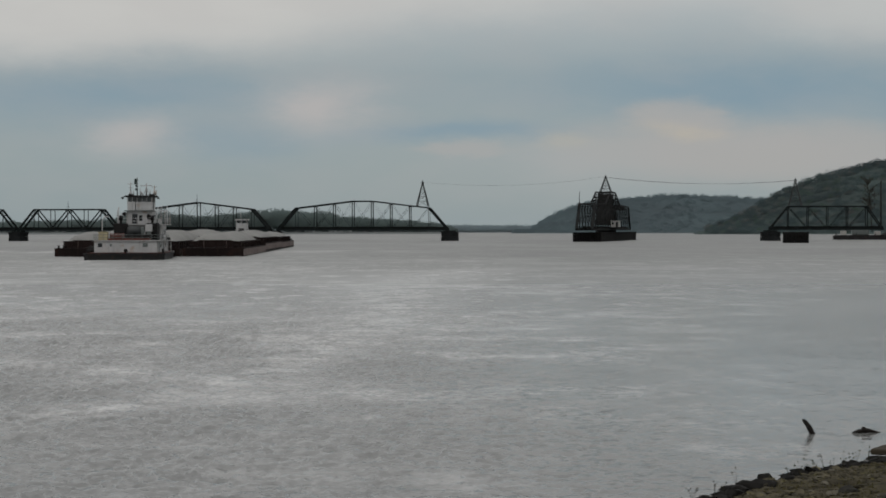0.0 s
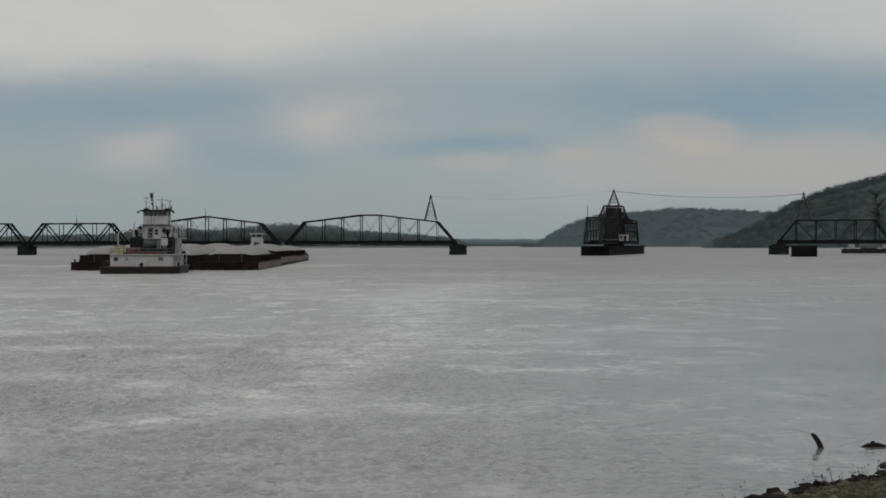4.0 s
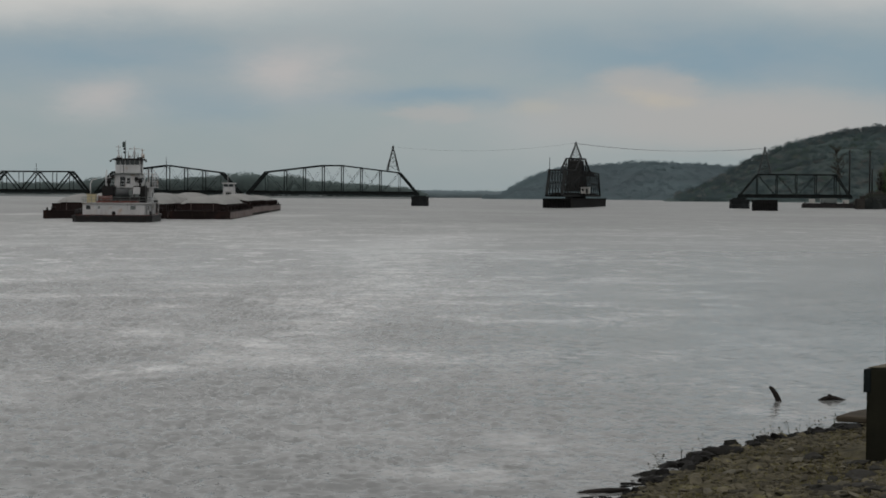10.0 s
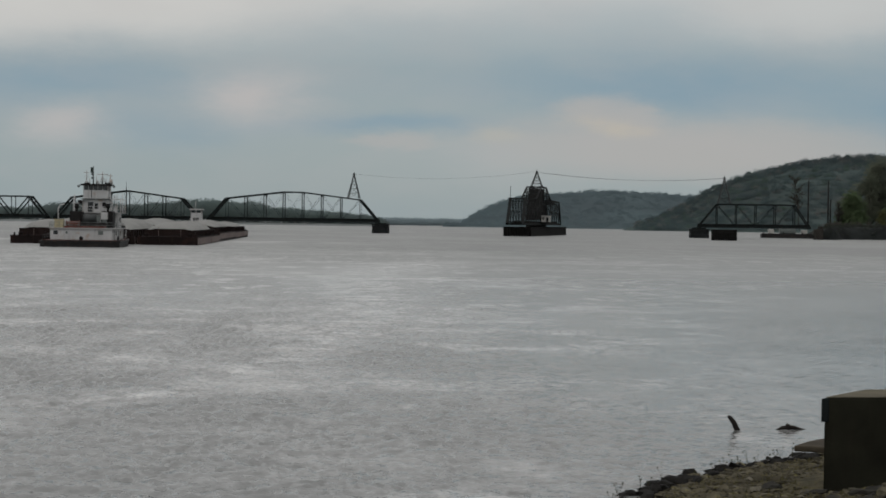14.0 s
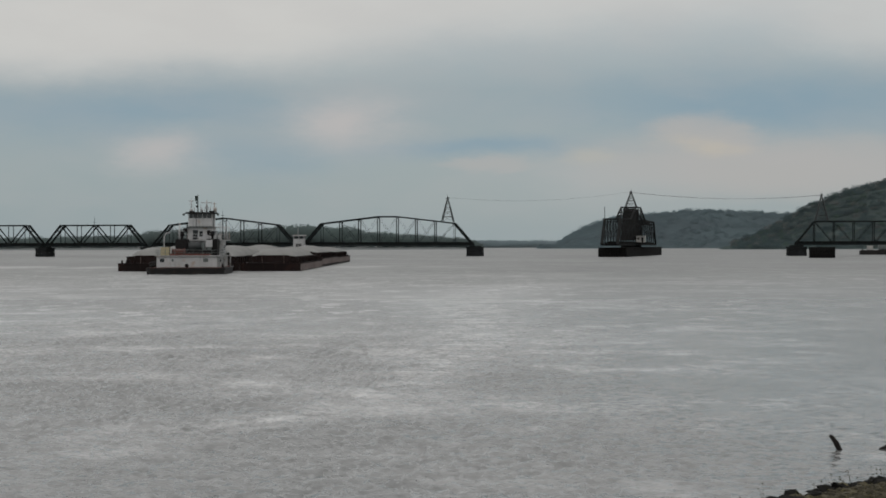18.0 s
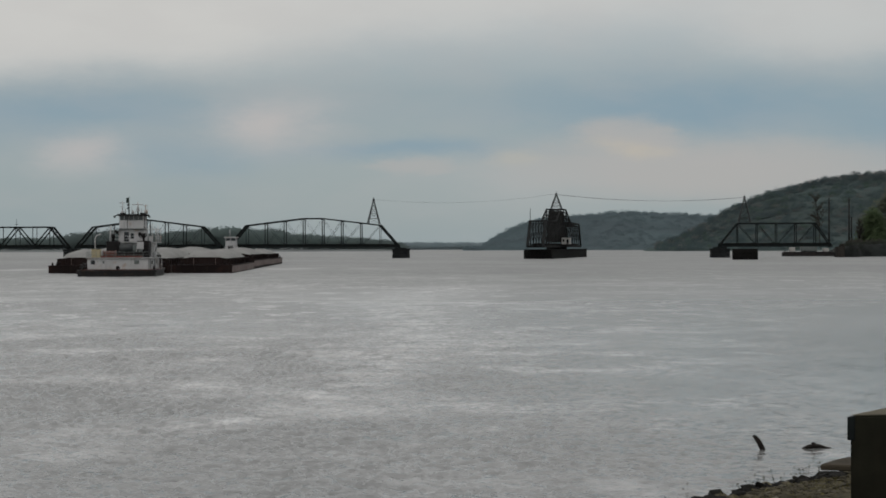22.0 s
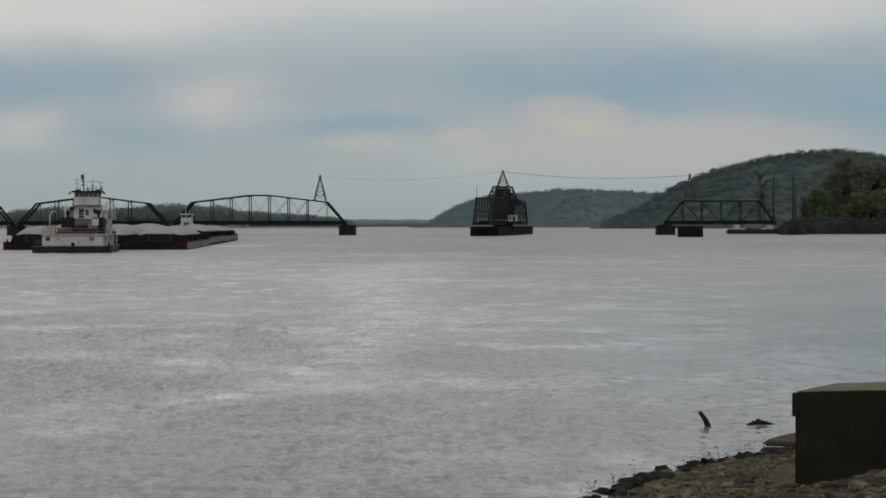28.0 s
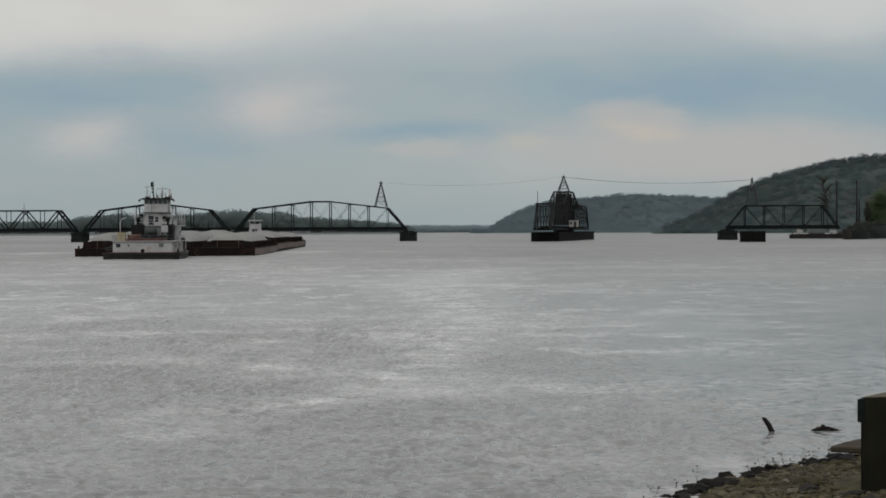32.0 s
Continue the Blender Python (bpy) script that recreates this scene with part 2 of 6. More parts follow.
def water_material():
    """River water: a silty body under a wind-rippled gloss, with calmer drifting slicks and a calm lee by the bank."""
    m = bpy.data.materials.new("river_water")
    m.use_nodes = True
    nt = m.node_tree
    nodes, link = nt.nodes, nt.links.new
    p = nodes["Principled BSDF"]
    p.inputs["IOR"].default_value = 1.26
    tex = nodes.new("ShaderNodeTexCoord")

    def noise_tex(s, stretch, detail=3.0, rough=0.5, out=0):
        mp = nodes.new("ShaderNodeMapping")
        mp.inputs["Scale"].default_value = stretch
        mp.inputs["Rotation"].default_value = (0, 0, radians(-8))
        link(tex.outputs["Object"], mp.inputs[0])
        n = nodes.new("ShaderNodeTexNoise")
        n.inputs["Scale"].default_value, n.inputs["Detail"].default_value, n.inputs["Roughness"].default_value = s, detail, rough
        link(mp.outputs[0], n.inputs[0])
        return n.outputs[out]

    def ramp(fac, lo, hi, a=0.0, b=1.0):
        n = nodes.new("ShaderNodeMapRange")
        for k, v in (("From Min", lo), ("From Max", hi), ("To Min", a), ("To Max", b)):
            n.inputs[k].default_value = v
        link(fac, n.inputs[0])
        return n.outputs[0]

    def op(kind, a, b):
        n = nodes.new("ShaderNodeMath")
        n.operation = kind
        for i, v in enumerate((a, b)):
            if isinstance(v, (int, float)):
                n.inputs[i].default_value = v
            else:
                link(v, n.inputs[i])
        return n.outputs[0]

    def vec(kind, a, b=None, scale=None):
        n = nodes.new("ShaderNodeVectorMath")
        n.operation = kind
        for i, v in enumerate((a, b)):
            if v is None:
                continue
            if isinstance(v, tuple):
                n.inputs[i].default_value = v
            else:
                link(v, n.inputs[i])
        if scale is not None:
            if isinstance(scale, (int, float)):
                n.inputs["Scale"].default_value = scale
            else:
                link(scale, n.inputs["Scale"])
        return n.outputs[0]

    slick = ramp(noise_tex(0.022, (1.0, 0.5, 1.0), 5.0, 0.6), 0.40, 0.60)
    gust = ramp(noise_tex(0.09, (0.8, 0.35, 1.0), 5.0, 0.65), 0.36, 0.64)
    # the lee: calmer towards the bank
    sep = nodes.new("ShaderNodeSeparateXYZ")
    link(tex.outputs["Object"], sep.inputs[0])
    quiet = ramp(op("DIVIDE", sep.outputs[0], op("ADD", sep.outputs[1], 12.0)), 0.0, 0.16, 0.75, 0.25)
    quiet = op("MULTIPLY", op("MAXIMUM", quiet, ramp(sep.outputs[1], 70.0, 200.0, 0.0, 0.62)), ramp(sep.outputs[1], 170.0, 330.0, 1.0, 0.3))
    lee = ramp(op("DIVIDE", sep.outputs[0], op("ADD", sep.outputs[1], 12.0)), -0.12, 0.12, 1.4, 0.28)
    patch = ramp(noise_tex(0.55, (0.8, 0.42, 1.0), 5.0, 0.85), 0.34, 0.66, 0.5, 1.5)
    lee = op("MULTIPLY", op("MULTIPLY", lee, patch), ramp(sep.outputs[1], 90.0, 320.0, 1.0, 0.75))
    amount = op("MULTIPLY", op("MULTIPLY", ramp(slick, 0, 1, 0.7, 1.25), ramp(gust, 0, 1, 0.45, 1.45)), lee)
    ripple = vec("SCALE", vec("SUBTRACT", noise_tex(4.4, (0.75, 1.0, 1.0), 4.0, 0.72, 1), (0.5, 0.5, 0.5)), None, RIPPLE)
    chop = vec("SCALE", vec("SUBTRACT", noise_tex(0.35, (0.7, 0.9, 1.0), 2.0, 0.8, 1), (0.5, 0.5, 0.5)), None, CHOP)
    slope = vec("MULTIPLY", vec("SCALE", vec("ADD", ripple, chop), None, amount), (1.0, 1.0, 0.0))
    geo = nodes.new("ShaderNodeNewGeometry")
    normal = vec("NORMALIZE", vec("ADD", geo.outputs["Normal"], slope))
    link(normal, p.inputs["Normal"])
    mix = nodes.new("ShaderNodeMix")
    mix.data_type = "RGBA"
    mix.inputs[6].default_value, mix.inputs[7].default_value = (0.214, 0.219, 0.216, 1), (0.268, 0.273, 0.269, 1)
    link(slick, mix.inputs[0])
    # base colour darkened towards the bank for the calm lee's duller reflection
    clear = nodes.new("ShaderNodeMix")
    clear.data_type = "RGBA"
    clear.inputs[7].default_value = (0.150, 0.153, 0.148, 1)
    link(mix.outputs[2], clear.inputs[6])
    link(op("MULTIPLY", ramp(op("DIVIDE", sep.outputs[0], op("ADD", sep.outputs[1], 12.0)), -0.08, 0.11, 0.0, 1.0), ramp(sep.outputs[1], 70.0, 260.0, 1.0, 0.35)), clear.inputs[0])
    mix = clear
    # thin pale wind streaks
    line = noise_tex(0.016, (0.55, 0.8, 1.0), 6.0, 0.62)
    thin = ramp(op("ABSOLUTE", op("SUBTRACT", line, 0.5), 0.0), 0.0, 0.038, 1.0, 0.0)
    broken = ramp(noise_tex(0.35, (0.6, 0.4, 1.0), 6.0, 0.8), 0.42, 0.70)
    pale_mix = nodes.new("ShaderNodeMix")
    pale_mix.data_type = "RGBA"
    pale_mix.inputs[7].default_value = (0.80, 0.795, 0.79, 1)
    link(mix.outputs[2], pale_mix.inputs[6])
    # flecks and dashes: brightness of gusty ripple groups put into the colour
    fleck = op("MULTIPLY", ramp(noise_tex(0.30, (0.55, 0.30, 1.0), 5.0, 0.7), 0.56, 0.65), ramp(slick, 0, 1, 0.2, 0.8))
    dash = op("MULTIPLY", ramp(noise_tex(0.85, (0.45, 0.26, 1.0), 4.0, 0.7), 0.54, 0.63), ramp(gust, 0, 1, 0.12, 0.8))
    fleck = op("MAXIMUM", fleck, op("MULTIPLY", dash, ramp(sep.outputs[1], 50.0, 120.0)))
    # the long pale drift line that winds down the middle of the river
    axis = -13.5
    for (y0, x0), (y1, x1) in zip(DRIFT, DRIFT[1:]):
        axis = op("ADD", ramp(sep.outputs[1], y0, y1, 0.0, x1 - x0), axis)
    wobble = op("MULTIPLY", op("SUBTRACT", noise_tex(0.22, (1.0, 0.6, 1.0), 4.0, 0.65), 0.5), 5.0)
    gap = op("ABSOLUTE", op("SUBTRACT", op("ADD", sep.outputs[0], wobble), axis), 0.0)
    gap = op("DIVIDE", gap, op("ADD", op("MULTIPLY", sep.outputs[1], 0.020), 0.35))
    drift = op("MULTIPLY", ramp(gap, 0.1, 2.2, 0.62, 0.0), ramp(noise_tex(0.6, (0.6, 0.5, 1.0), 6.0, 0.85), 0.42, 0.60, 0.0, 1.0))
    drift = op("MULTIPLY", drift, op("MULTIPLY", ramp(sep.outputs[1], 36.0, 42.0), ramp(sep.outputs[1], 190.0, 215.0, 1.0, 0.0)))
    # a calm bright band across the river, its sheen put into the colour
    calm_band = ramp(op("ABSOLUTE", op("SUBTRACT", sep.outputs[1], 362.0), 0.0), 6.0, 30.0, 0.5, 0.0)
    calm_band = op("MULTIPLY", op("MULTIPLY", calm_band, ramp(sep.outputs[0], -45.0, 5.0, 1.0, 0.0)), ramp(noise_tex(0.12, (0.5, 0.2, 1.0), 4.0, 0.6), 0.38, 0.58))
    drift = op("MAXIMUM", drift, calm_band)
    link(op("MAXIMUM", op("MULTIPLY", op("MAXIMUM", op("MULTIPLY", thin, broken), fleck), quiet), drift), pale_mix.inputs[0])
    link(pale_mix.outputs[2], p.inputs["Base Color"])
    # ripples too fine to tell apart far off
    link(ramp(sep.outputs[1], 40.0, 300.0, 0.13, 0.48), p.inputs["Roughness"])
    return m


RIPPLE, CHOP = 1.3, 0.05
DRIFT = ((38, -13.5), (42, -11.9), (47, -8.5), (60, -6.9), (72, -5.9), (96, -4.7), (125, -7.0), (138, -7.1), (172, -4.9), (210, 2.0))
M = {
    # aerial haze is mixed into these two colours: paler and bluer
    "woods_distant": foliage("haze_tinted_distant_woods", (0.275, 0.345, 0.372), 0.1, 0.008, 0.04, 0.92),
    "floor_far": foliage("haze_tinted_far_floor", (0.150, 0.196, 0.214), 0.16, 0.008, 0.0, 0.5),
    "water": water_material(),
    "gravel": material("bank_gravel", (0.072, 0.063, 0.038), 0.95, vary=0.6, rust=(0.100, 0.090, 0.038), scale=2.2, bump=0.10, bump_scale=7, spec=0.15),
    "stone": material("bank_stone", (0.070, 0.062, 0.042), 0.95, rust=(0.094, 0.084, 0.036), vary=0.5, scale=3.0, bump=0.02, bump_scale=14, island=0.62, spec=0.2),
    "stone_pale": material("pale_bank_stone", (0.125, 0.115, 0.088), 0.95, vary=0.35, scale=3.0, bump=0.02, bump_scale=14, island=0.4, spec=0.2),
    "wet_stone": material("wet_stone", (0.010, 0.0095, 0.0085), 0.85, vary=0.35, scale=3.0, bump=0.02, bump_scale=14, island=0.35, spec=0.15),
    "concrete_dark": material("dark_olive_concrete", (0.0172, 0.0170, 0.0112), 0.95, vary=0.35, scale=1.5, bump=0.012, bump_scale=20, streak=0.08, spec=0.15),
    "concrete_top": material("lighter_concrete", (0.115, 0.103, 0.073), 0.95, vary=0.25, scale=2.0, bump=0.01, bump_scale=24, spec=0.2),
    "slab": material("slab_concrete", (0.050, 0.041, 0.029), 0.9, vary=0.3, scale=2.5, bump=0.01, bump_scale=20, spec=0.2),
    "snag": material("waterlogged_wood", (0.014, 0.011, 0.009), 0.6, vary=0.4, scale=6.0, bump=0.01, bump_scale=30, spec=0.2),
    "weed": material("dry_weed", (0.040, 0.040, 0.022), 0.9, vary=0.3, scale=8.0, island=0.3, spec=0.1),
    # both bridge steels are lightened a little for the haze of distance
    "steel": material("blackened_steel", (0.0140, 0.0175, 0.0176), 0.9, vary=0.35, scale=0.6, rust=(0.017, 0.0165, 0.0155), spec=0.06),
    "steel_swing": material("sooty_black_steel", (0.0240, 0.0255, 0.0258), 0.9, vary=0.4, scale=0.5, rust=(0.020, 0.018, 0.0165), spec=0.06),
    "timber": material("creosoted_timber", (0.0115, 0.0115, 0.0112), 0.95, vary=0.4, scale=1.2, bump=0.03, bump_scale=5, streak=0.3, spec=0.08),
    "abutment": material("abutment_masonry", (0.034, 0.031, 0.028), 0.95, vary=0.35, scale=0.5, bump=0.04, bump_scale=2, streak=0.3, spec=0.08),
    "pier": material("pier_masonry", (0.0165, 0.0182, 0.0188), 0.95, vary=0.35, scale=0.5, bump=0.04, bump_scale=2, streak=0.12, spec=0.08),
    "infill": material("dark_brown_infill", (0.0260, 0.0255, 0.0248), 0.95, vary=0.4, scale=0.8, streak=0.2, spec=0.06),
    "cable": material("cable_wire", (0.14, 0.14, 0.14), 0.6),
    "cabin": material("cabin_paint", (0.36, 0.35, 0.33), 0.6, vary=0.15, scale=0.9, streak=0.3),
    "white": material("boat_white_paint", (0.42, 0.42, 0.42), 0.5, vary=0.14, scale=0.5, streak=0.4, rust=(0.33, 0.28, 0.24), spec=0.3),
    "boat_black": material("boat_black_paint", (0.013, 0.012, 0.012), 0.6, vary=0.4, scale=0.8, rust=(0.03, 0.02, 0.015), spec=0.25),
    "boat_dark": material("exhaust_black", (0.011, 0.010, 0.010), 0.7, vary=0.3, scale=1.5, spec=0.2),
    "deck_red": material("red_deck_paint", (0.11, 0.032, 0.022), 0.65, vary=0.35, scale=0.9, rust=(0.06, 0.03, 0.02)),
    "yellow": material("yellow_paint", (0.36, 0.31, 0.19), 0.5, vary=0.15, scale=2.0),
    "tank_dark": material("dark_tank_paint", (0.030, 0.034, 0.035), 0.6, vary=0.3, scale=1.5),
    "rock_grey": material("blue_grey_stone", (0.036, 0.0345, 0.030), 0.95, vary=0.4, scale=3.0, bump=0.02, bump_scale=14, spec=0.2),
    "tank": material("grey_tank_paint", (0.10, 0.115, 0.11), 0.5, vary=0.2, scale=1.5),
    "flag": material("dark_flag_cloth", (0.02, 0.035, 0.03), 0.9, vary=0.3, scale=4.0),
    "glass": material("pilothouse_glass", (0.02, 0.025, 0.028), 0.08, vary=0.1, scale=2.0, spec=0.7),
    "window": material("dark_window_glass", (0.012, 0.014, 0.016), 0.15, vary=0.1, scale=2.0, spec=0.6),
    "barge_red": material("oxide_red_barge_paint", (0.0178, 0.0112, 0.0103), 0.85, vary=0.45, scale=0.35, streak=0.4, rust=(0.02, 0.011, 0.009), spec=0.15),
    "barge_black": material("black_barge_hull", (0.012, 0.0075, 0.007), 0.85, vary=0.4, scale=0.3, streak=0.3, rust=(0.022, 0.011, 0.009), spec=0.15),
    "barge_side": material("scuffed_barge_side", (0.17, 0.135, 0.125), 0.8, vary=0.3, scale=0.25, streak=0.4, rust=(0.08, 0.045, 0.035), spec=0.2),
    "cargo": material("pale_crushed_stone", (0.235, 0.235, 0.225), 0.95, vary=0.18, scale=0.25, bump=0.10, bump_scale=1.6),
    "rope": material("mooring_rope", (0.12, 0.10, 0.07), 0.9),
    # bluff and far-shore colours, down to the mud, carry the distance haze
    "woods": foliage("spring_woods", (0.084, 0.114, 0.120), 0.24, 0.006, 0.04, 0.80),
    "woods_bare": foliage("bare_tan_woods", (0.140, 0.150, 0.146), 0.2, 0.01, 0.10, 0.76),
    "woods_fresh": foliage("fresh_leaf_woods", (0.090, 0.128, 0.108), 0.25, 0.01, 0.08, 0.76),
    "woods_far": foliage("haze_tinted_far_woods", (0.156, 0.206, 0.226), 0.08, 0.006, 0.02, 0.93),
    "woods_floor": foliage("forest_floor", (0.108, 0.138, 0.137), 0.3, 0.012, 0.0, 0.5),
    "woods_shore": foliage("shore_line_woods", (0.132, 0.166, 0.164), 0.2, 0.008, 0.05, 0.78),
    "shore_mud": material("shore_mud", (0.15, 0.165, 0.165), 0.95, vary=0.2, scale=0.02),
    "leaf_green": foliage("fresh_green_leaves", (0.098, 0.134, 0.072), 0.2, 0.12, 0.05, 0.86),
    "leaf_olive": foliage("olive_leaves", (0.134, 0.150, 0.112), 0.15, 0.1, 0.04, 0.88),
    "leaf_yellow": foliage("yellow_green_leaves", (0.10, 0.105, 0.050), 0.25, 0.4, 0.25, 0.5),
    "bark": material("grey_bark", (0.035, 0.030, 0.024), 0.95, vary=0.3, scale=1.0, bump=0.02, bump_scale=4),
    "bank": material("earth_bank", (0.0150, 0.0175, 0.0168), 0.95, vary=0.4, scale=0.12, bump=0.25, bump_scale=0.8, spec=0.1),
    "pole": material("weathered_pole_wood", (0.012, 0.011, 0.010), 0.9, vary=0.25, scale=1.0),
}

# ---- mesh helpers ----


def bm_box(bm, x0, x1, y0, y1, z0, z1):
    v = [bm.verts.new(c) for c in ((x0, y0, z0), (x1, y0, z0), (x1, y1, z0), (x0, y1, z0), (x0, y0, z1), (x1, y0, z1), (x1, y1, z1), (x0, y1, z1))]
    for f in ((3, 2, 1, 0), (4, 5, 6, 7), (0, 1, 5, 4), (1, 2, 6, 5), (2, 3, 7, 6), (3, 0, 4, 7)):
        bm.faces.new([v[i] for i in f])
    return bm


def bm_beam(bm, a, b, w, h=None):
    """A bar of rectangular section from a to b."""
    a, b = Vector(a), Vector(b)
    h = h or w
    d = (b - a).normalized()
    side = d.cross(Vector((0, 0, 1)))
    side = Vector((1, 0, 0)) if side.length < 1e-4 else side.normalized()
    up = side.cross(d).normalized()
    v = []
    for p in (a, b):
        for i, j in ((-1, -1), (1, -1), (1, 1), (-1, 1)):
            v.append(bm.verts.new(p + side * (i * w / 2) + up * (j * h / 2)))
    for f in ((3, 2, 1, 0), (4, 5, 6, 7), (0, 1, 5, 4), (1, 2, 6, 5), (2, 3, 7, 6), (3, 0, 4, 7)):
        bm.faces.new([v[i] for i in f])
    return bm


def bm_tube(bm, points, radii, sides=8, caps=True):
    """A round tube through points, with a radius at each."""
    rings = []
    points = [Vector(p) for p in points]
    for i, p in enumerate(points):
        d = (points[min(i + 1, len(points) - 1)] - points[max(i - 1, 0)]).normalized()
        side = d.cross(Vector((0, 0, 1)))
        side = Vector((1, 0, 0)) if side.length < 1e-3 else side.normalized()
        up = side.cross(d).normalized()
        r = radii[i] if isinstance(radii, (list, tuple)) else radii
        rings.append([bm.verts.new(p + side * (r * math.cos(k * math.tau / sides)) + up * (r * math.sin(k * math.tau / sides))) for k in range(sides)])
    for a, b in zip(rings, rings[1:]):
        for k in range(sides):
            bm.faces.new((a[k], a[(k + 1) % sides], b[(k + 1) % sides], b[k]))
    if caps:
        bm.faces.new(rings[0][::-1])
        bm.faces.new(rings[-1])
    return bm


def bm_prism(bm, outline, z0, z1):
    """An upright prism over a plan outline (counter-clockwise)."""
    lo = [bm.verts.new((x, y, z0)) for x, y in outline]
    hi = [bm.verts.new((x, y, z1)) for x, y in outline]
    n = len(outline)
    bm.faces.new(lo[::-1])
    bm.faces.new(hi)
    for i in range(n):
        bm.faces.new((lo[i], lo[(i + 1) % n], hi[(i + 1) % n], hi[i]))
    return bm


def bevel(bm, width, segments=1):
    bmesh.ops.bevel(bm, geom=bm.edges[:], offset=width, segments=segments, affect="EDGES", clamp_overlap=True)
    return bm


def part(name, bm, mat, parent=None, label="", smooth=False):
    """Links a bmesh as one mesh object, under a thing or a part."""
    me = bpy.data.meshes.new(name)
    bmesh.ops.recalc_face_normals(bm, faces=bm.faces[:])
    bm.to_mesh(me)
    bm.free()
    me.materials.append(mat)
    if smooth:
        me.polygons.foreach_set("use_smooth", [True] * len(me.polygons))
    ob = new(name, me)
    if parent is not None:
        ob.parent = parent
    return tagged(ob, label)


def box(name, mat, parent, x0, x1, y0, y1, z0, z1, label="", soft=0.0):
    bm = bm_box(bmesh.new(), x0, x1, y0, y1, z0, z1)
    if soft:
        bevel(bm, soft)
    return part(name, bm, mat, parent, label)


def beam(name, mat, parent, a, b, w, h=None, label=""):
    return part(name, bm_beam(bmesh.new(), a, b, w, h), mat, parent, label)


def tube(name, mat, parent, points, radii, sides=8, label=""):
    return part(name, bm_tube(bmesh.new(), points, radii, sides), mat, parent, label, smooth=True)


def thing(name, label, category, group="", kind="", at=None):
    ob = new(name)
    ob.empty_display_size = 0.5
    if at is not None:
        ob.matrix_basis = at
    return tagged(ob, label, category, group, kind)


def mesh_from(name, verts, faces, mat, smooth=False):
    """A mesh object from arrays of vertices and faces."""
    me = bpy.data.meshes.new(name)
    me.from_pydata([tuple(v) for v in verts], [], [tuple(f) for f in faces])
    me.materials.append(mat)
    if smooth:
        me.polygons.foreach_set("use_smooth", [True] * len(me.polygons))
    return new(name, me)


def grid_mesh(name, xs, ys, height, mat, warp=None):
    """A sheet over the coordinates xs and ys."""
    nx, ny = len(xs), len(ys)
    verts = []
    for y in ys:
        for x in xs:
            px, py = warp(x, y) if warp else (x, y)
            verts.append((px, py, height(px, py)))
    faces = [(j * nx + i, j * nx + i + 1, (j + 1) * nx + i + 1, (j + 1) * nx + i) for j in range(ny - 1) for i in range(nx - 1)]
    return mesh_from(name, verts, faces, mat, True)


def steps(*spans):
    """Coordinates in runs of (start, end, count), joined."""
    out = []
    for a, b, n in spans:
        out += [a + (b - a) * i / n for i in range(n)]
    return out + [spans[-1][1]]


def curve_at(x, knots):
    """Straight interpolation through (x, value) knots."""
    return float(np.interp(x, [k[0] for k in knots], [k[1] for k in knots]))


EYE_Z = 4.75

# ---- water, river bed and near bank ----
SHORE = ((-60, -40), (0, -7), (10, -3), (18, -2), (24, 1.35), (27.5, 3.08), (29, 3.8), (31.1, 4.87), (32.8, 6.12), (33.7, 7.12), (34.9, 8.27), (37.1, 9.75), (40, 12.5), (45, 18), (60, 36), (200, 110), (500, 240), (4900, 1600))


def bank_rise(x, y):
    """Metres inland from the waterline."""
    return (x - curve_at(y, SHORE)) * 0.8


def bank_height(x, y):
    d = bank_rise(x, y)
    if d < 0:
        return max(-2.5, d * 0.16)
    z = 0.13 * d + 0.05 * max(0.0, d - 3.2) ** 2 + 0.08 * max(0.0, 20 - y) * min(1.0, d / 3)
    z += 0.06 * noise.noise((x * 0.9, y * 0.9, 0)) * min(1, d * 2) + 0.03 * noise.noise((x * 3, y * 3, 4)) * min(1, d * 2)
    return min(z, 3.3 if y < 20 else 5.0)


ground = grid_mesh("ground", steps((-4800, -400, 10), (-400, -20, 14), (-20, 2, 22), (2, 14, 60), (14, 40, 26), (40, 400, 12), (400, 4800, 10)),
                   steps((-400, -20, 10), (-20, 22, 40), (22, 44, 90), (44, 80, 12), (80, 4900, 30)), bank_height, M["gravel"])
tagged(ground, "brown gravelly river bank and bed", "ground", kind="structure")


def wave_height(x, y, edge):
    """Short wind waves in gusty patches, calmer in the lee of the bank."""
    n = noise.noise
    gust = 0.75 + 0.9 * n((x * 0.05, y * 0.022, 8)) + 0.5 * n((x * 0.16, y * 0.07, 3))
    across = x / (y + 12)
    lee = 1.0 - 0.9 * min(1.0, max(0.0, (across + 0.03) / 0.15)) + 0.3 * min(1.0, max(0.0, -across / 0.2))
    h = 0.024 * n((x * 0.16, y * 0.28, 0)) + 0.011 * n((x * 0.42, y * 0.95, 1)) + 0.034 * (0.2 - abs(n((x * 1.5, y * 2.2, 2)))) + 0.034 * (0.2 - abs(n((x * 3.0, y * 3.8, 5))))
    return WAVE * h * max(0.25, gust) * lee * edge


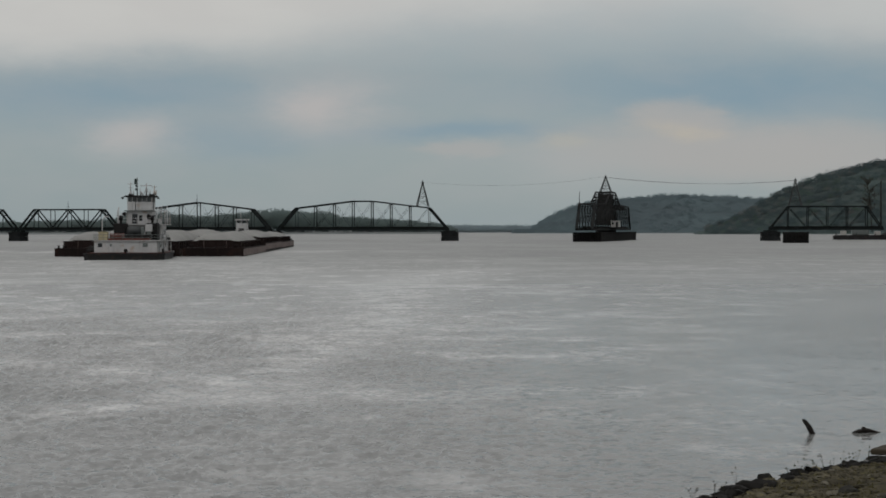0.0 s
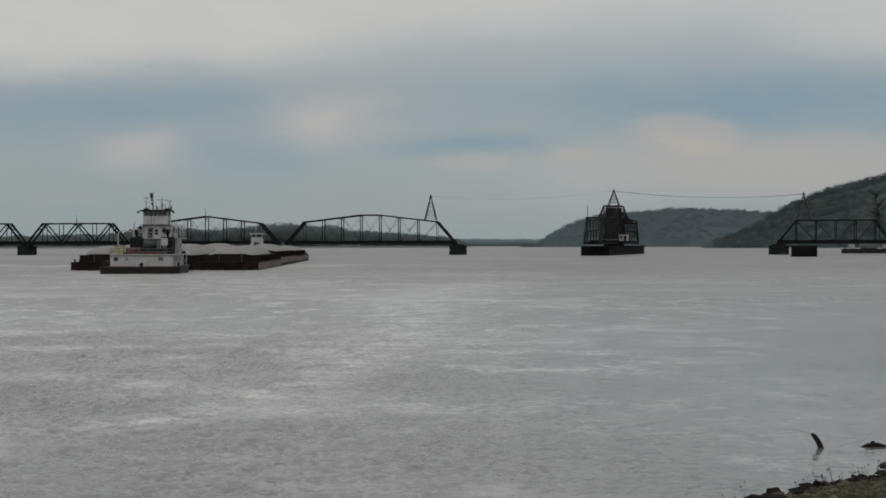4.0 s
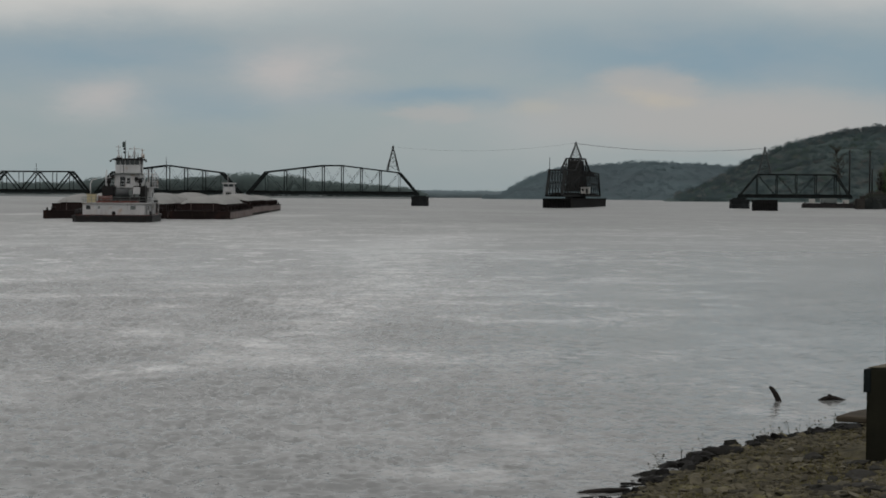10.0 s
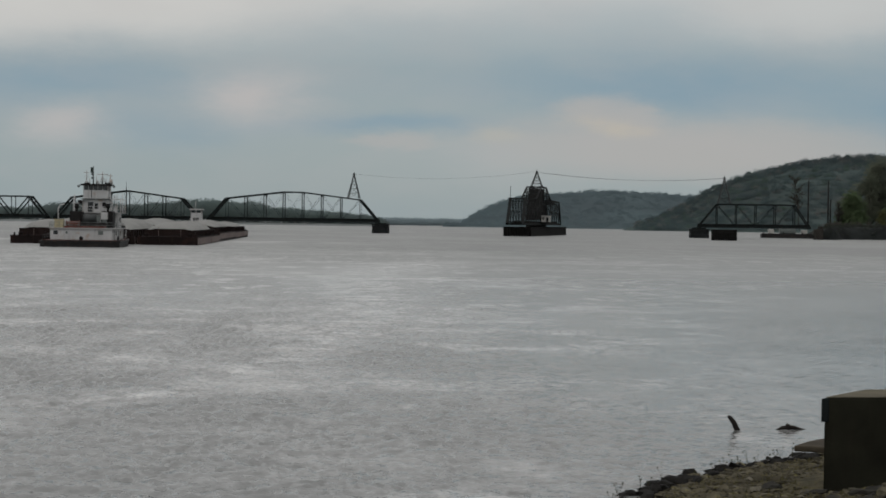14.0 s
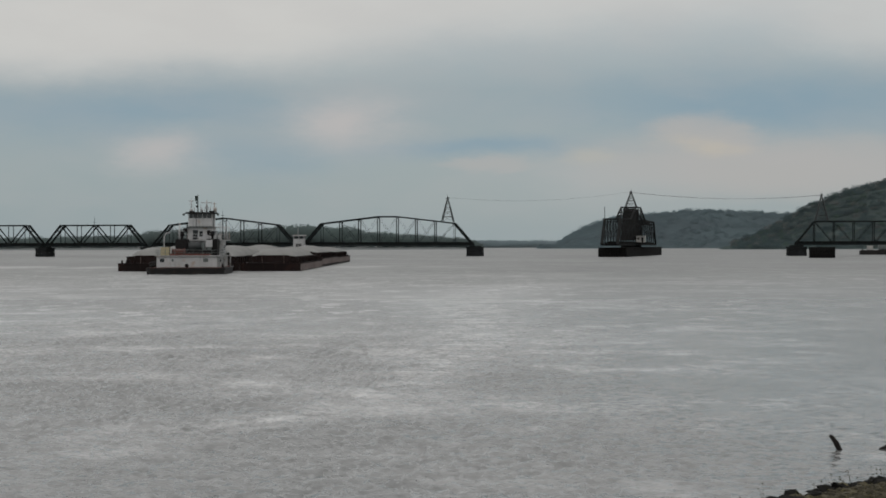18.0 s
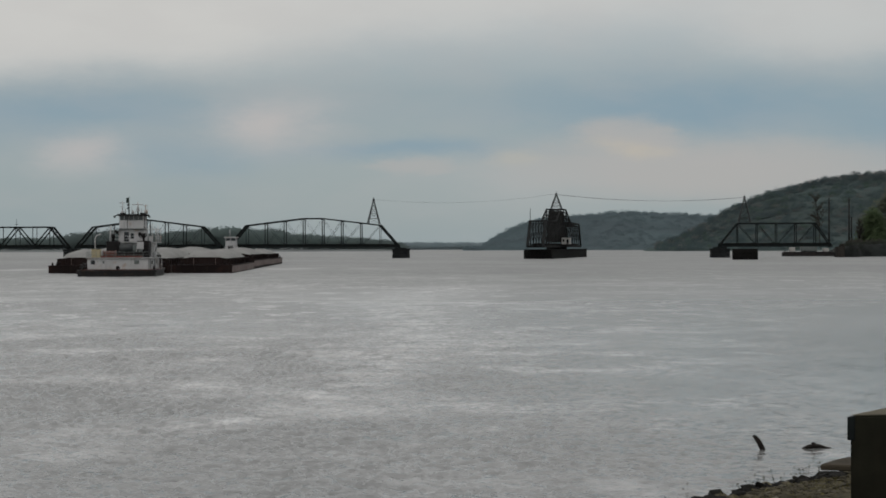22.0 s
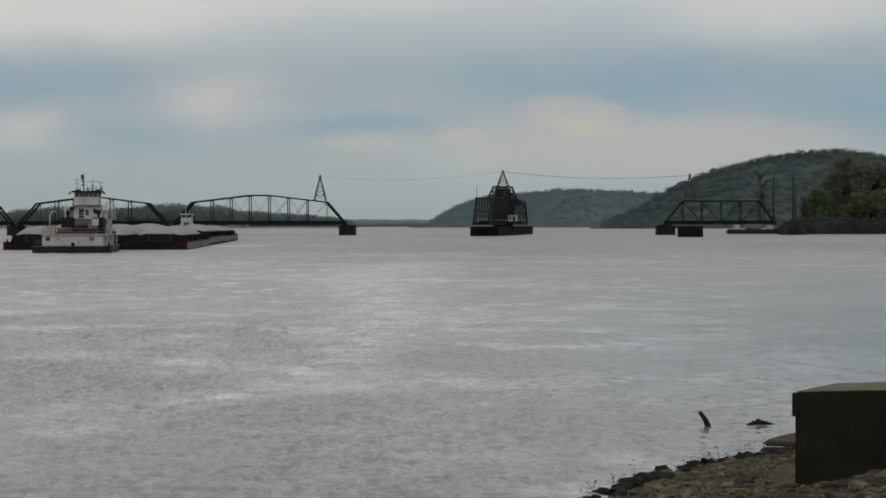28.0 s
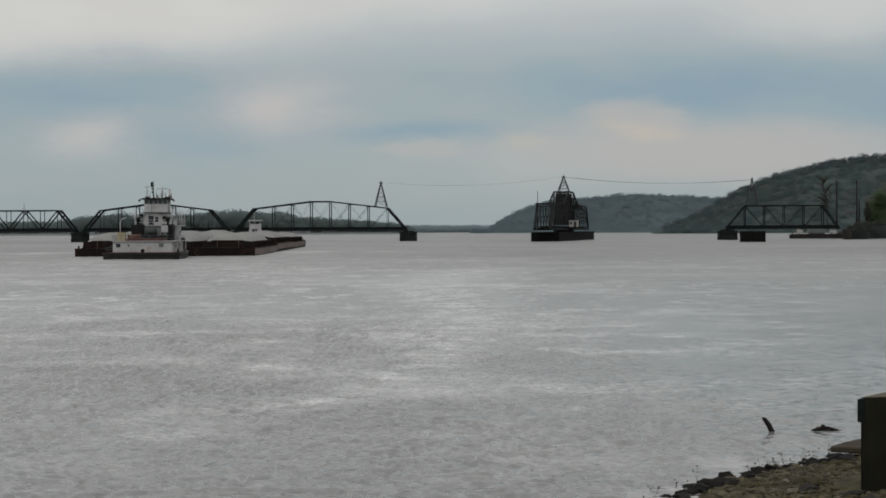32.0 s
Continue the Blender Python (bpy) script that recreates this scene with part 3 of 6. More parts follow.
def water_sheet():
    """One sheet of water to the horizon, with waves in the broad reach before the bank."""
    near, far, left, right, cols, rows = 22.0, 430.0, -0.54, 0.36, 720, 800
    verts, faces = [], []
    for j in range(rows + 1):
        y = near * (far / near) ** (j / rows)
        for i in range(cols + 1):
            u = left + (right - left) * i / cols
            edge = min(1.0, j / 20, (rows - j) / 90, i / 20, (cols - i) / 20)
            verts.append((u * y, y, wave_height(u * y, y, edge) if edge > 0 else 0.0))
    c = cols + 1
    faces = [(j * c + i, j * c + i + 1, (j + 1) * c + i + 1, (j + 1) * c + i) for j in range(rows) for i in range(cols)]
    k = len(verts)
    verts += [(-4800, -300, 0), (4800, -300, 0), (4800, 4900, 0), (-4800, 4900, 0)]
    faces.append([k, k + 1] + [i for i in range(cols, -1, -1)])
    faces.append([k + 1, k + 2] + [j * c + cols for j in range(rows, -1, -1)])
    faces.append([k + 2, k + 3] + [rows * c + i for i in range(cols + 1)])
    faces.append([k + 3, k] + [j * c for j in range(rows + 1)])
    return mesh_from("water", verts, faces, M["water"], True)


WAVE = 3.0
water = water_sheet()
tagged(water, "grey wind-rippled river water under an overcast sky", "water", kind="structure")

# ---- far shores ----


def tan_grid(name, u0, u1, nu, near, far, nd, height, mat):
    """Terrain over a fan of directions and depths."""
    verts, n = [], nu + 1
    for j in range(nd + 1):
        y = near + (far - near) * j / nd
        for i in range(n):
            u = u0 + (u1 - u0) * i / nu
            verts.append((u * y, y, height(u, y)))
    faces = [(j * n + i, j * n + i + 1, (j + 1) * n + i + 1, (j + 1) * n + i) for j in range(nd) for i in range(nu)]
    return mesh_from(name, verts, faces, mat, True)


def woods(name, places, mat, rng, clumps=46, spread=0.42, leaf=0.065):
    """A wood of many trees as loose small clumps of twigs and foliage round bare stems. places: (x, y, z, height)."""
    base = np.array(places)
    n = len(base)
    h = base[:, 3:4]
    # clumps of leaves over a few uneven rounded masses for each crown
    d = rng.normal(0, 1, (n, clumps, 3))
    d /= np.linalg.norm(d, axis=2, keepdims=True)
    d[:, :, 2] = np.where(d[:, :, 2] < -0.2, -d[:, :, 2], d[:, :, 2])
    mass = rng.normal(0, 1, (n, 6, 3))
    mass *= 0.52 / np.linalg.norm(mass, axis=2, keepdims=True)
    mass = np.take_along_axis(mass, rng.integers(0, 6, (n, clumps, 1)), axis=1)
    radius = h * spread * rng.uniform(0.8, 1.25, (n, 1))
    size = np.concatenate([radius, radius, h * 0.40], 1)[:, None, :]
    centre = base[:, None, :3] + np.concatenate([np.zeros((n, 2)), h * 0.60], 1)[:, None, :]
    p = (centre + (mass + d * rng.uniform(0.42, 0.66, (n, clumps, 1))) * size).reshape(-1, 3)
    s = (np.repeat(h, clumps, 1).reshape(-1, 1) * leaf * rng.uniform(0.6, 1.4, (n * clumps, 1)))[:, None, :]
    # sprays of leaves face outwards and up
    spray = rng.normal(0, 1, (n * clumps, 3, 3))
    spray *= 1.25 / np.linalg.norm(spray, axis=2, keepdims=True)
    face = (0.45 * d + mass * 0.3).reshape(-1, 1, 3) + np.array((0.0, -0.7, 0.55)) + rng.normal(0, 0.14, (n * clumps, 1, 3))
    face /= np.linalg.norm(face, axis=2, keepdims=True)
    spray -= 0.85 * np.sum(spray * face, axis=2, keepdims=True) * face
    v = (p[:, None, :] + spray * s).reshape(-1, 3)
    faces = np.arange(n * clumps * 3).reshape(-1, 3)
    # stems
    w = h * 0.02
    stem = np.stack([base[:, :3] - np.concatenate([w, 0 * w, 0 * w + 1], 1), base[:, :3] + np.concatenate([w, 0 * w, 0 * w - 1], 1), base[:, :3] + np.concatenate([0 * w, 0 * w, h * 0.75], 1)], 1).reshape(-1, 3)
    j = np.arange(n) * 3 + len(v)
    faces = np.concatenate([faces, np.stack([j, j + 1, j + 2], 1)])
    v = np.concatenate([v, stem])
    me = bpy.data.meshes.new(name)
    me.vertices.add(len(v))
    me.vertices.foreach_set("co", v.astype(np.float32).ravel())
    me.loops.add(faces.size)
    me.loops.foreach_set("vertex_index", faces.astype(np.int32).ravel())
    me.polygons.add(len(faces))
    me.polygons.foreach_set("loop_start", (np.arange(len(faces)) * 3).astype(np.int32))
    me.update(calc_edges=True)
    me.materials.append(mat)
    return new(name, me)


RNG = np.random.default_rng(7)

NEAR_RIDGE = ((0.125, 0.0), (0.141, 0.003), (0.156, 0.010), (0.172, 0.0195), (0.184, 0.0255), (0.199, 0.0315), (0.216, 0.0362), (0.232, 0.0400), (0.256, 0.0433), (0.273, 0.0443), (0.290, 0.0430), (0.303, 0.040), (0.36, 0.030), (0.42, 0.018))
MID_RIDGE = ((0.031, 0.0), (0.034, 0.0030), (0.038, 0.0058), (0.046, 0.0103), (0.056, 0.0142), (0.069, 0.0178), (0.081, 0.0184), (0.099, 0.0200), (0.112, 0.0212), (0.129, 0.0207), (0.145, 0.0198), (0.162, 0.0190), (0.18, 0.0185), (0.30, 0.02), (0.42, 0.01))


def bluff_height(ridge, foot, top, tree):
    def height(u, y):
        crest = max(0.0, EYE_Z + curve_at(u, ridge) * top - tree)
        k = min(1.0, max(0.0, (y - foot) / (top - foot)))
        k = k * k * (3 - 2 * k) * 0.5 + k * 0.5
        fall = max(0.0, y - top) * 0.05
        lump = 1.8 * noise.noise((u * 40, y * 0.01, 0)) * math.sin(math.pi * k)
        return max(-1.0, crest * k + (0.8 * min(1, k * 12) if crest > 0.5 else -1.0) - fall + lump * min(1, crest / 20))
    return height


near_h = bluff_height(NEAR_RIDGE, 1480, 1800, 5.0)
near_bluff = tan_grid("bluff", 0.125, 0.42, 60, 1470, 1950, 24, near_h, M["woods_floor"])
tagged(near_bluff, "wooded river bluff with a leaf-strewn forest floor", "hill", kind="structure")
mid_h = bluff_height(MID_RIDGE, 1900, 2250, 3.8)
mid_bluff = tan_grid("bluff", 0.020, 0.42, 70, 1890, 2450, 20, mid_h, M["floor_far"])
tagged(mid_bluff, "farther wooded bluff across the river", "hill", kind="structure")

places = []
for _ in range(2600):
    u, y = RNG.uniform(0.135, 0.335), RNG.uniform(1490, 1840)
    z = near_h(u, y)
    if z > -0.3:
        places.append((u * y, y, max(z - (8.0 if y < 1750 else 6.2), -4.0), RNG.uniform(8.5, 13.0) * min(1.0, 0.7 + z / 14)))
# pale bare trees stand mostly along the crest
pick = [k * (1.0 if p[1] < 1760 else 0.72) + (0.0 if p[1] < 1760 else 0.20) for k, p in zip(RNG.uniform(0, 1, len(places)), places)]
for kind, lo, hi, words in (("woods", 0.0, 0.80, "blue-green early spring woods covering the bluff"), ("woods_bare", 0.80, 0.90, "pale bare trees scattered through the bluff's woods"), ("woods_fresh", 0.90, 1.0, "fresh green trees scattered through the bluff's woods")):
    some = [p for p, k in zip(places, pick) if lo <= k < hi]
    tagged(woods("bluff_woods", some, M[kind], RNG, 240, 0.45, 0.05), words, "woods", kind="stuff")
places = []
for _ in range(2600):
    u, y = RNG.uniform(0.022, 0.21), RNG.uniform(1910, 2290)
    z = mid_h(u, y)
    if z > -0.3:
        places.append((u * y, y, max(z - 7.8, -4.0), RNG.uniform(8, 12) * min(1.0, 0.7 + z / 14)))
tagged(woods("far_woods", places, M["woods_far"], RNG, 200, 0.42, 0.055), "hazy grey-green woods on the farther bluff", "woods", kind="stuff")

# the low wooded shore behind the bridge
LOW_SHORE = ((-0.42, 0.006), (-0.29, 0.005), (-0.225, 0.006), (-0.205, 0.009), (-0.185, 0.010), (-0.165, 0.0075), (-0.155, 0.009), (-0.135, 0.0105), (-0.118, 0.0118), (-0.108, 0.0105), (-0.09, 0.0100), (-0.08, 0.0080), (-0.066, 0.0068), (-0.05, 0.0060), (-0.03, 0.0048), (-0.018, 0.0032), (-0.012, 0.001))


def flat_shore(u, y):
    return 1.8 + 0.6 * noise.noise((u * 60, y * 0.01, 3))


low_shore = tan_grid("shore", -0.42, -0.012, 60, 1660, 1900, 24, lambda u, y: flat_shore(u, y) if y > 1669 else -1.0, M["shore_mud"])
tagged(low_shore, "low muddy far shore under the trees", "shore", kind="structure")
places = []
for _ in range(2100):
    u, y = RNG.uniform(-0.34, -0.013), RNG.uniform(1675, 1800)
    top = EYE_Z + curve_at(u, LOW_SHORE) * y
    z = flat_shore(u, y) - 4.0
    h = (top - z) * RNG.uniform(0.62, 1.03)
    if h > 2:
        places.append((u * y, y, z, h))
tagged(woods("shore_woods", places, M["woods_shore"], RNG, 220, 0.5, 0.05), "dark green line of trees on the low far shore", "woods", kind="stuff")
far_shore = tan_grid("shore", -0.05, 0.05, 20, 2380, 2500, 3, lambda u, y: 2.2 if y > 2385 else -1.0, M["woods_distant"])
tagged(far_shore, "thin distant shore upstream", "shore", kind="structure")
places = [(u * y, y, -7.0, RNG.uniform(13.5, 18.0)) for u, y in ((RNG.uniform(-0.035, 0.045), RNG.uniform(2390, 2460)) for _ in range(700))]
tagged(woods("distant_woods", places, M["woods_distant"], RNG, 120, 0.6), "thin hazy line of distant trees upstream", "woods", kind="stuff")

# the right-hand bank by the bridge's end


def river_bank_height(x, y):
    d = min(y - 706 - 3 * noise.noise((x * 0.05, 0, 0)) + 33 * math.exp(-((x - 170) / 8) ** 2), (x - 0.238 * y) * 0.9)
    k = min(1.0, max(0.0, d / 9))
    return -1.2 + 6.2 * k * (2 - k) + (0.7 * noise.noise((x * 0.12, y * 0.12, 1)) + 0.5 * noise.noise((x * 0.4, y * 0.4, 2))) * min(1, k * 3)


river_bank = grid_mesh("river_bank", steps((157, 300, 143), (300, 420, 20)), steps((666, 760, 94), (760, 1500, 16)), river_bank_height, M["bank"])
tagged(river_bank, "dark earth and rubble river bank at the bridge's end", "bank", kind="structure")

places = []
for _ in range(1900):
    x, y = RNG.uniform(160, 290), RNG.uniform(676, 772)
    if river_bank_height(x, y) > 1.0:
        places.append((x, y, river_bank_height(x, y) - 0.3, RNG.uniform(0.6, 1.8)))
M["scrub"] = foliage("brown_scrub", (0.046, 0.052, 0.045), 0.3, 0.1, 0.2, 0.5)
tagged(woods("bank_scrub", places, M["scrub"], RNG, 120, 0.7, 0.12), "low brown scrub and brambles on the earth bank", "scrub", kind="stuff")


places = []
for _ in range(80):
    x, y = RNG.uniform(177, 206), RNG.uniform(735, 772)
    places.append((x, y, river_bank_height(x, y) - 0.5, RNG.uniform(1.4, 3.6)))
M["brush"] = foliage("bare_brown_brush", (0.070, 0.068, 0.060), 0.3, 0.1, 0.2, 0.6)
tagged(woods("bank_brush", places, M["brush"], RNG, 260, 0.34, 0.045), "bare reddish-brown brush behind the bridge's end", "brush", kind="stuff")

# ---- railway bridge ----
BRIDGE_TURN = -5.0
BRIDGE = pose(0, 690, 0, 0, 0, BRIDGE_TURN)
HALF = 2.7
RAIL_Z = 5.7


def deck(parent, s0, s1, depth=1.45):
    """Floor beams, stringers, ties and walkway of one span."""
    for side in (-1, 1):
        box("bottom_chord", M["steel"], parent, s0, s1, side * HALF - 0.3, side * HALF + 0.3, RAIL_Z - depth, RAIL_Z - depth + 0.75)
    box("stringer", M["steel"], parent, s0, s1, -1.0, -0.7, RAIL_Z - 1.1, RAIL_Z - 0.35)
    box("stringer", M["steel"], parent, s0, s1, 0.7, 1.0, RAIL_Z - 1.1, RAIL_Z - 0.35)
    bm, n = bmesh.new(), int((s1 - s0) / 0.6)
    for i in range(n):
        s = s0 + (i + 0.5) * (s1 - s0) / n
        bm_box(bm, s - 0.13, s + 0.13, -2.2, 2.2, RAIL_Z - 0.35, RAIL_Z - 0.1)
    tagged(part("tie_deck", bm, M["timber"], parent, "row of dark timber ties"), kind="stuff")
    for side in (-1, 1):
        box("rail", M["steel"], parent, s0, s1, side * 0.75 - 0.05, side * 0.75 + 0.05, RAIL_Z - 0.1, RAIL_Z + 0.08)


def truss_span(name, label, s0, nodes, tops, bars, posts=0.34, thin=(), kind_label="truss bridge", ends=0.8):
    """A through truss. nodes: stations; tops: heights of the top chord (0 at both ends); bars: (i, top or foot, j, top or foot)."""
    span = thing(name, label, kind_label, "bridge spans", at=BRIDGE @ Matrix.Translation((s0, 0, 0)))
    length = nodes[-1]
    deck(span, 0.0, length)
    foot = RAIL_Z - 1.0
    for side in (-1, 1):
        y = side * HALF
        for i in range(1, len(nodes) - 2):
            beam("top_chord", M["steel"], span, (nodes[i], y, tops[i]), (nodes[i + 1], y, tops[i + 1]), 0.5, 0.55)
        beam("end_post", M["steel"], span, (nodes[0] + 0.3, y, foot), (nodes[1], y, tops[1]), 0.5, ends)
        beam("end_post", M["steel"], span, (nodes[-1] - 0.3, y, foot), (nodes[-2], y, tops[-2]), 0.5, ends)
        for i in range(1, len(nodes) - 1):
            beam("post", M["steel"], span, (nodes[i], y, foot), (nodes[i], y, tops[i]), posts if i not in thin else 0.18)
        for i, ti, j, tj, w in bars:
            beam("diagonal", M["steel"], span, (nodes[i], y, tops[i] if ti else foot), (nodes[j], y, tops[j] if tj else foot), w)
    for i in range(1, len(nodes) - 1):
        beam("top_strut", M["steel"], span, (nodes[i], -HALF, tops[i]), (nodes[i], HALF, tops[i]), 0.25, 0.3)
        beam("floor_beam", M["steel"], span, (nodes[i], -HALF, RAIL_Z - 0.9), (nodes[i], HALF, RAIL_Z - 0.9), 0.35, 0.8)
    for i in range(1, len(nodes) - 2):
        beam("sway_rod", M["steel"], span, (nodes[i], -HALF, tops[i]), (nodes[i + 1], HALF, tops[i + 1]), 0.10)
        beam("sway_rod", M["steel"], span, (nodes[i], HALF, tops[i]), (nodes[i + 1], -HALF, tops[i + 1]), 0.10)
    for k, (a, b) in enumerate(((1, 0), (-2, -1))):
        p, q = (nodes[a], tops[a]), (nodes[b], foot)
        s, z = p[0] * 0.72 + q[0] * 0.28, p[1] * 0.72 + q[1] * 0.28
        beam("portal_brace", M["steel"], span, (s, -HALF, z), (s, HALF, z), 0.2, 0.5)
    return span


def arch_tops(n, low, high, z_flat):
    return [0] + [low + (high - low) * min(1, (min(i, n - i) - 1) / z_flat) for i in range(1, n)] + [0]


def parker(s0, s1, n, low, high, flat):
    nodes = [(s1 - s0) * i / n for i in range(n + 1)]
    tops = arch_tops(n, low, high, flat)
    bars, mid = [], n / 2
    for i in range(1, n - 1):
        if i + 0.5 < mid:
            bars.append((i, 1, i + 1, 0, 0.12))
        elif i + 0.5 > mid:
            bars.append((i + 1, 1, i, 0, 0.12))
        if abs(i + 0.5 - mid) < 2.6:
            bars += [(i, 1, i + 1, 0, 0.07), (i, 0, i + 1, 1, 0.07)]
    return truss_span("truss_span", "long black steel railway truss span with an arched top chord", s0, nodes, tops, bars, thin=(1, n - 1))


def warren(s0, s1):
    n = 6
    nodes = [(s1 - s0) * i / n for i in range(n + 1)]
    tops = [0] + [13.1] * (n - 1) + [0]
    bars = [(1, 1, 2, 0, 0.42), (2, 0, 3, 1, 0.42), (3, 1, 4, 0, 0.42), (4, 0, 5, 1, 0.42)]
    return truss_span("truss_span", "short black steel railway truss span with a flat top chord", s0, nodes, tops, bars, posts=0.25)


span_right = parker(-82.6, -12.0, 9, 13.4, 16.2, 3)
span_middle = parker(-146.3, -85.6, 8, 13.0, 15.9, 3)
span_left = warren(-192.6, -149.6)
span_far_left = warren(-236.6, -193.8)
span_leftmost = warren(-280.6, -237.8)

nodes_r = [0, 7.5, 15.2, 22.9, 30.6, 38.2, 44.6]
span_bank = truss_span("truss_span", "black steel railway truss span between the draw opening and the bank", 116.6, nodes_r, [0, 13.6, 13.6, 13.6, 13.6, 13.6, 0],
                       [(1, 1, 2, 0, 0.2), (2, 1, 3, 0, 0.16), (4, 1, 3, 0, 0.16), (5, 1, 4, 0, 0.2), (0, 0, 1, 0, 0.1)], ends=0.5)


def finial(s, z):
    """A thin mast on the middle of a span's top chord."""
    mast = thing("signal_mast", "thin steel mast on the top of a truss span", "mast", at=BRIDGE @ Matrix.Translation((s, -HALF, z)))
    tube("pole", M["steel"], mast, [(0, 0, 0), (0, 0, 3.3)], [0.09, 0.06], 6)
    beam("crossbar", M["steel"], mast, (-0.7, 0, 0.9), (0.7, 0, 0.9), 0.1)


finial(-170.8, 13.3)
finial(-116.0, 16.1)


def lattice_tower(name, label, m, half, height, lean=0.0):
    """A tapered four-legged lattice tower for the cable."""
    t = thing(name, label, "cable tower", "cable towers", at=m)
    tip = Vector((lean, 0, height))
    feet = [Vector((sx * half, sy * half, 0)) for sx, sy in ((-1, -1), (1, -1), (1, 1), (-1, 1))]
    levels = (0.0, 0.22, 0.42, 0.60, 0.76, 0.90)

    def leg_at(i, k):
        return feet[i].lerp(tip, k * 0.97)
    for i in range(4):
        beam("leg", M["galv_dark"], t, feet[i], leg_at(i, 1.0), 0.26)
    for a, b in zip(levels, levels[1:]):
        for i in range(4):
            j = (i + 1) % 4
            beam("ring_bar", M["galv_dark"], t, leg_at(i, b), leg_at(j, b), 0.13)
            beam("brace", M["galv_dark"], t, leg_at(i, a), leg_at(j, b), 0.11)
    box("cap", M["galv_dark"], t, lean - 0.35, lean + 0.35, -0.35, 0.35, height - 0.5, height + 0.1)
    tube("spike", M["galv_dark"], t, [(lean, 0, height), (lean, 0, height + 0.8)], 0.07, 6)
    beam("cross_arm", M["galv_dark"], t, (lean - 0.9, 0, height - 0.6), (lean + 0.9, 0, height - 0.6), 0.14)
    return t


M["galv_dark"] = material("dull_tower_steel", (0.030, 0.034, 0.034), 0.7, vary=0.2, scale=1.0)
lattice_tower("cable_tower", "tapered steel lattice cable tower on the long truss span", BRIDGE @ Matrix.Translation((-22.6, 0, 14.0)), 2.4, 10.2)
lattice_tower("cable_tower", "tapered steel lattice cable tower on the bank span", BRIDGE @ Matrix.Translation((127.0, 0, 13.7)), 2.5, 10.8)


def pier(s, width, depth, z, back=0.0, label="dark stone bridge pier standing in the river"):
    p = thing("bridge_pier", label, "pier", "bridge piers", at=BRIDGE @ Matrix.Translation((s, back, 0)))
    w, d = width / 2, depth / 2
    for k, (a, b, g) in enumerate(((-2.6, z * 0.46, 0.0), (z * 0.46 + 0.03, z - 0.62, 0.06))):
        bm = bm_prism(bmesh.new(), [(-w + g, -d + g), (w - g, -d + g), (w - g, d - g), (-w + g, d - g)], a, b)
        part("shaft", bevel(bm, 0.15), M["pier"], p)
    box("cap", M["pier"], p, -w - 0.15, w + 0.15, -d - 0.15, d + 0.15, z - 0.6, z, soft=0.08)
    for side in (-1, 1):
        box("bearing", M["steel"], p, -w * 0.7, w * 0.7, side * HALF - 0.45, side * HALF + 0.45, z, RAIL_Z - 1.5 + 0.02)
    return p


pier(-11.4, 6.2, 10, 3.85)
pier(-84.1, 5.0, 10, 3.85)
pier(-148.0, 5.0, 10, 3.85)
pier(-193.2, 5.0, 10, 3.7)
pier(-237.2, 5.0, 10, 3.7)
pier(-281.5, 5.0, 10, 3.7)
pier(117.2, 7.2, 11, 3.6)

fender = thing("fender_pier", "dark square timber-faced fender pier in front of the bank span", "pier", at=pose(107.6, 577, 0, 0, 0, -8))
bm = bm_box(bmesh.new(), -4.1, 4.1, -3.5, 3.5, -2.5, 3.25)
part("crib", bevel(bm, 0.1), M["timber"], fender)
box("cap", M["timber"], fender, -4.3, 4.3, -3.7, 3.7, 3.25, 3.65, soft=0.06)
for i in range(11):
    x = -4.0 + 0.8 * i
    tube("pile", M["timber"], fender, [(x, -3.7, -2.5), (x, -3.7, 3.2)], 0.26, 8)
for z in (0.7, 2.2):
    box("waler", M["timber"], fender, -4.2, 4.2, -4.1, -3.9, z, z + 0.35)
abutment = thing("bridge_abutment", "dark stone abutment where the bank span meets the shore", "abutment", at=BRIDGE @ Matrix.Translation((164.5, 0, 0)))
part("body", bevel(bm_box(bmesh.new(), -1.2, 1.6, -3.0, 3.6, -2.5, 4.2), 0.15), M["abutment"], abutment)
part("backwall", bevel(bm_box(bmesh.new(), 0.4, 1.6, -2.8, 3.4, 4.2, 5.3), 0.1), M["abutment"], abutment)

# ---- the open swing span ----
SWING = pose(51.9, 690, 0, 0, 0, -11.5)
swing = thing("swing_span", "open black steel railway swing span turned end-on over its pier", "swing bridge", at=SWING)
ARM, PANELS = 63.0, 8
ys = [ARM * i / PANELS for i in range(-PANELS, PANELS + 1)]


def swing_top(y):
    k = abs(y) / ARM
    if k < 0.13:
        return 19.6
    if k < 0.38:
        return 19.6 - (k - 0.13) / 0.25 * 5.0
    return 14.6 - (k - 0.38) / 0.62 * 0.5


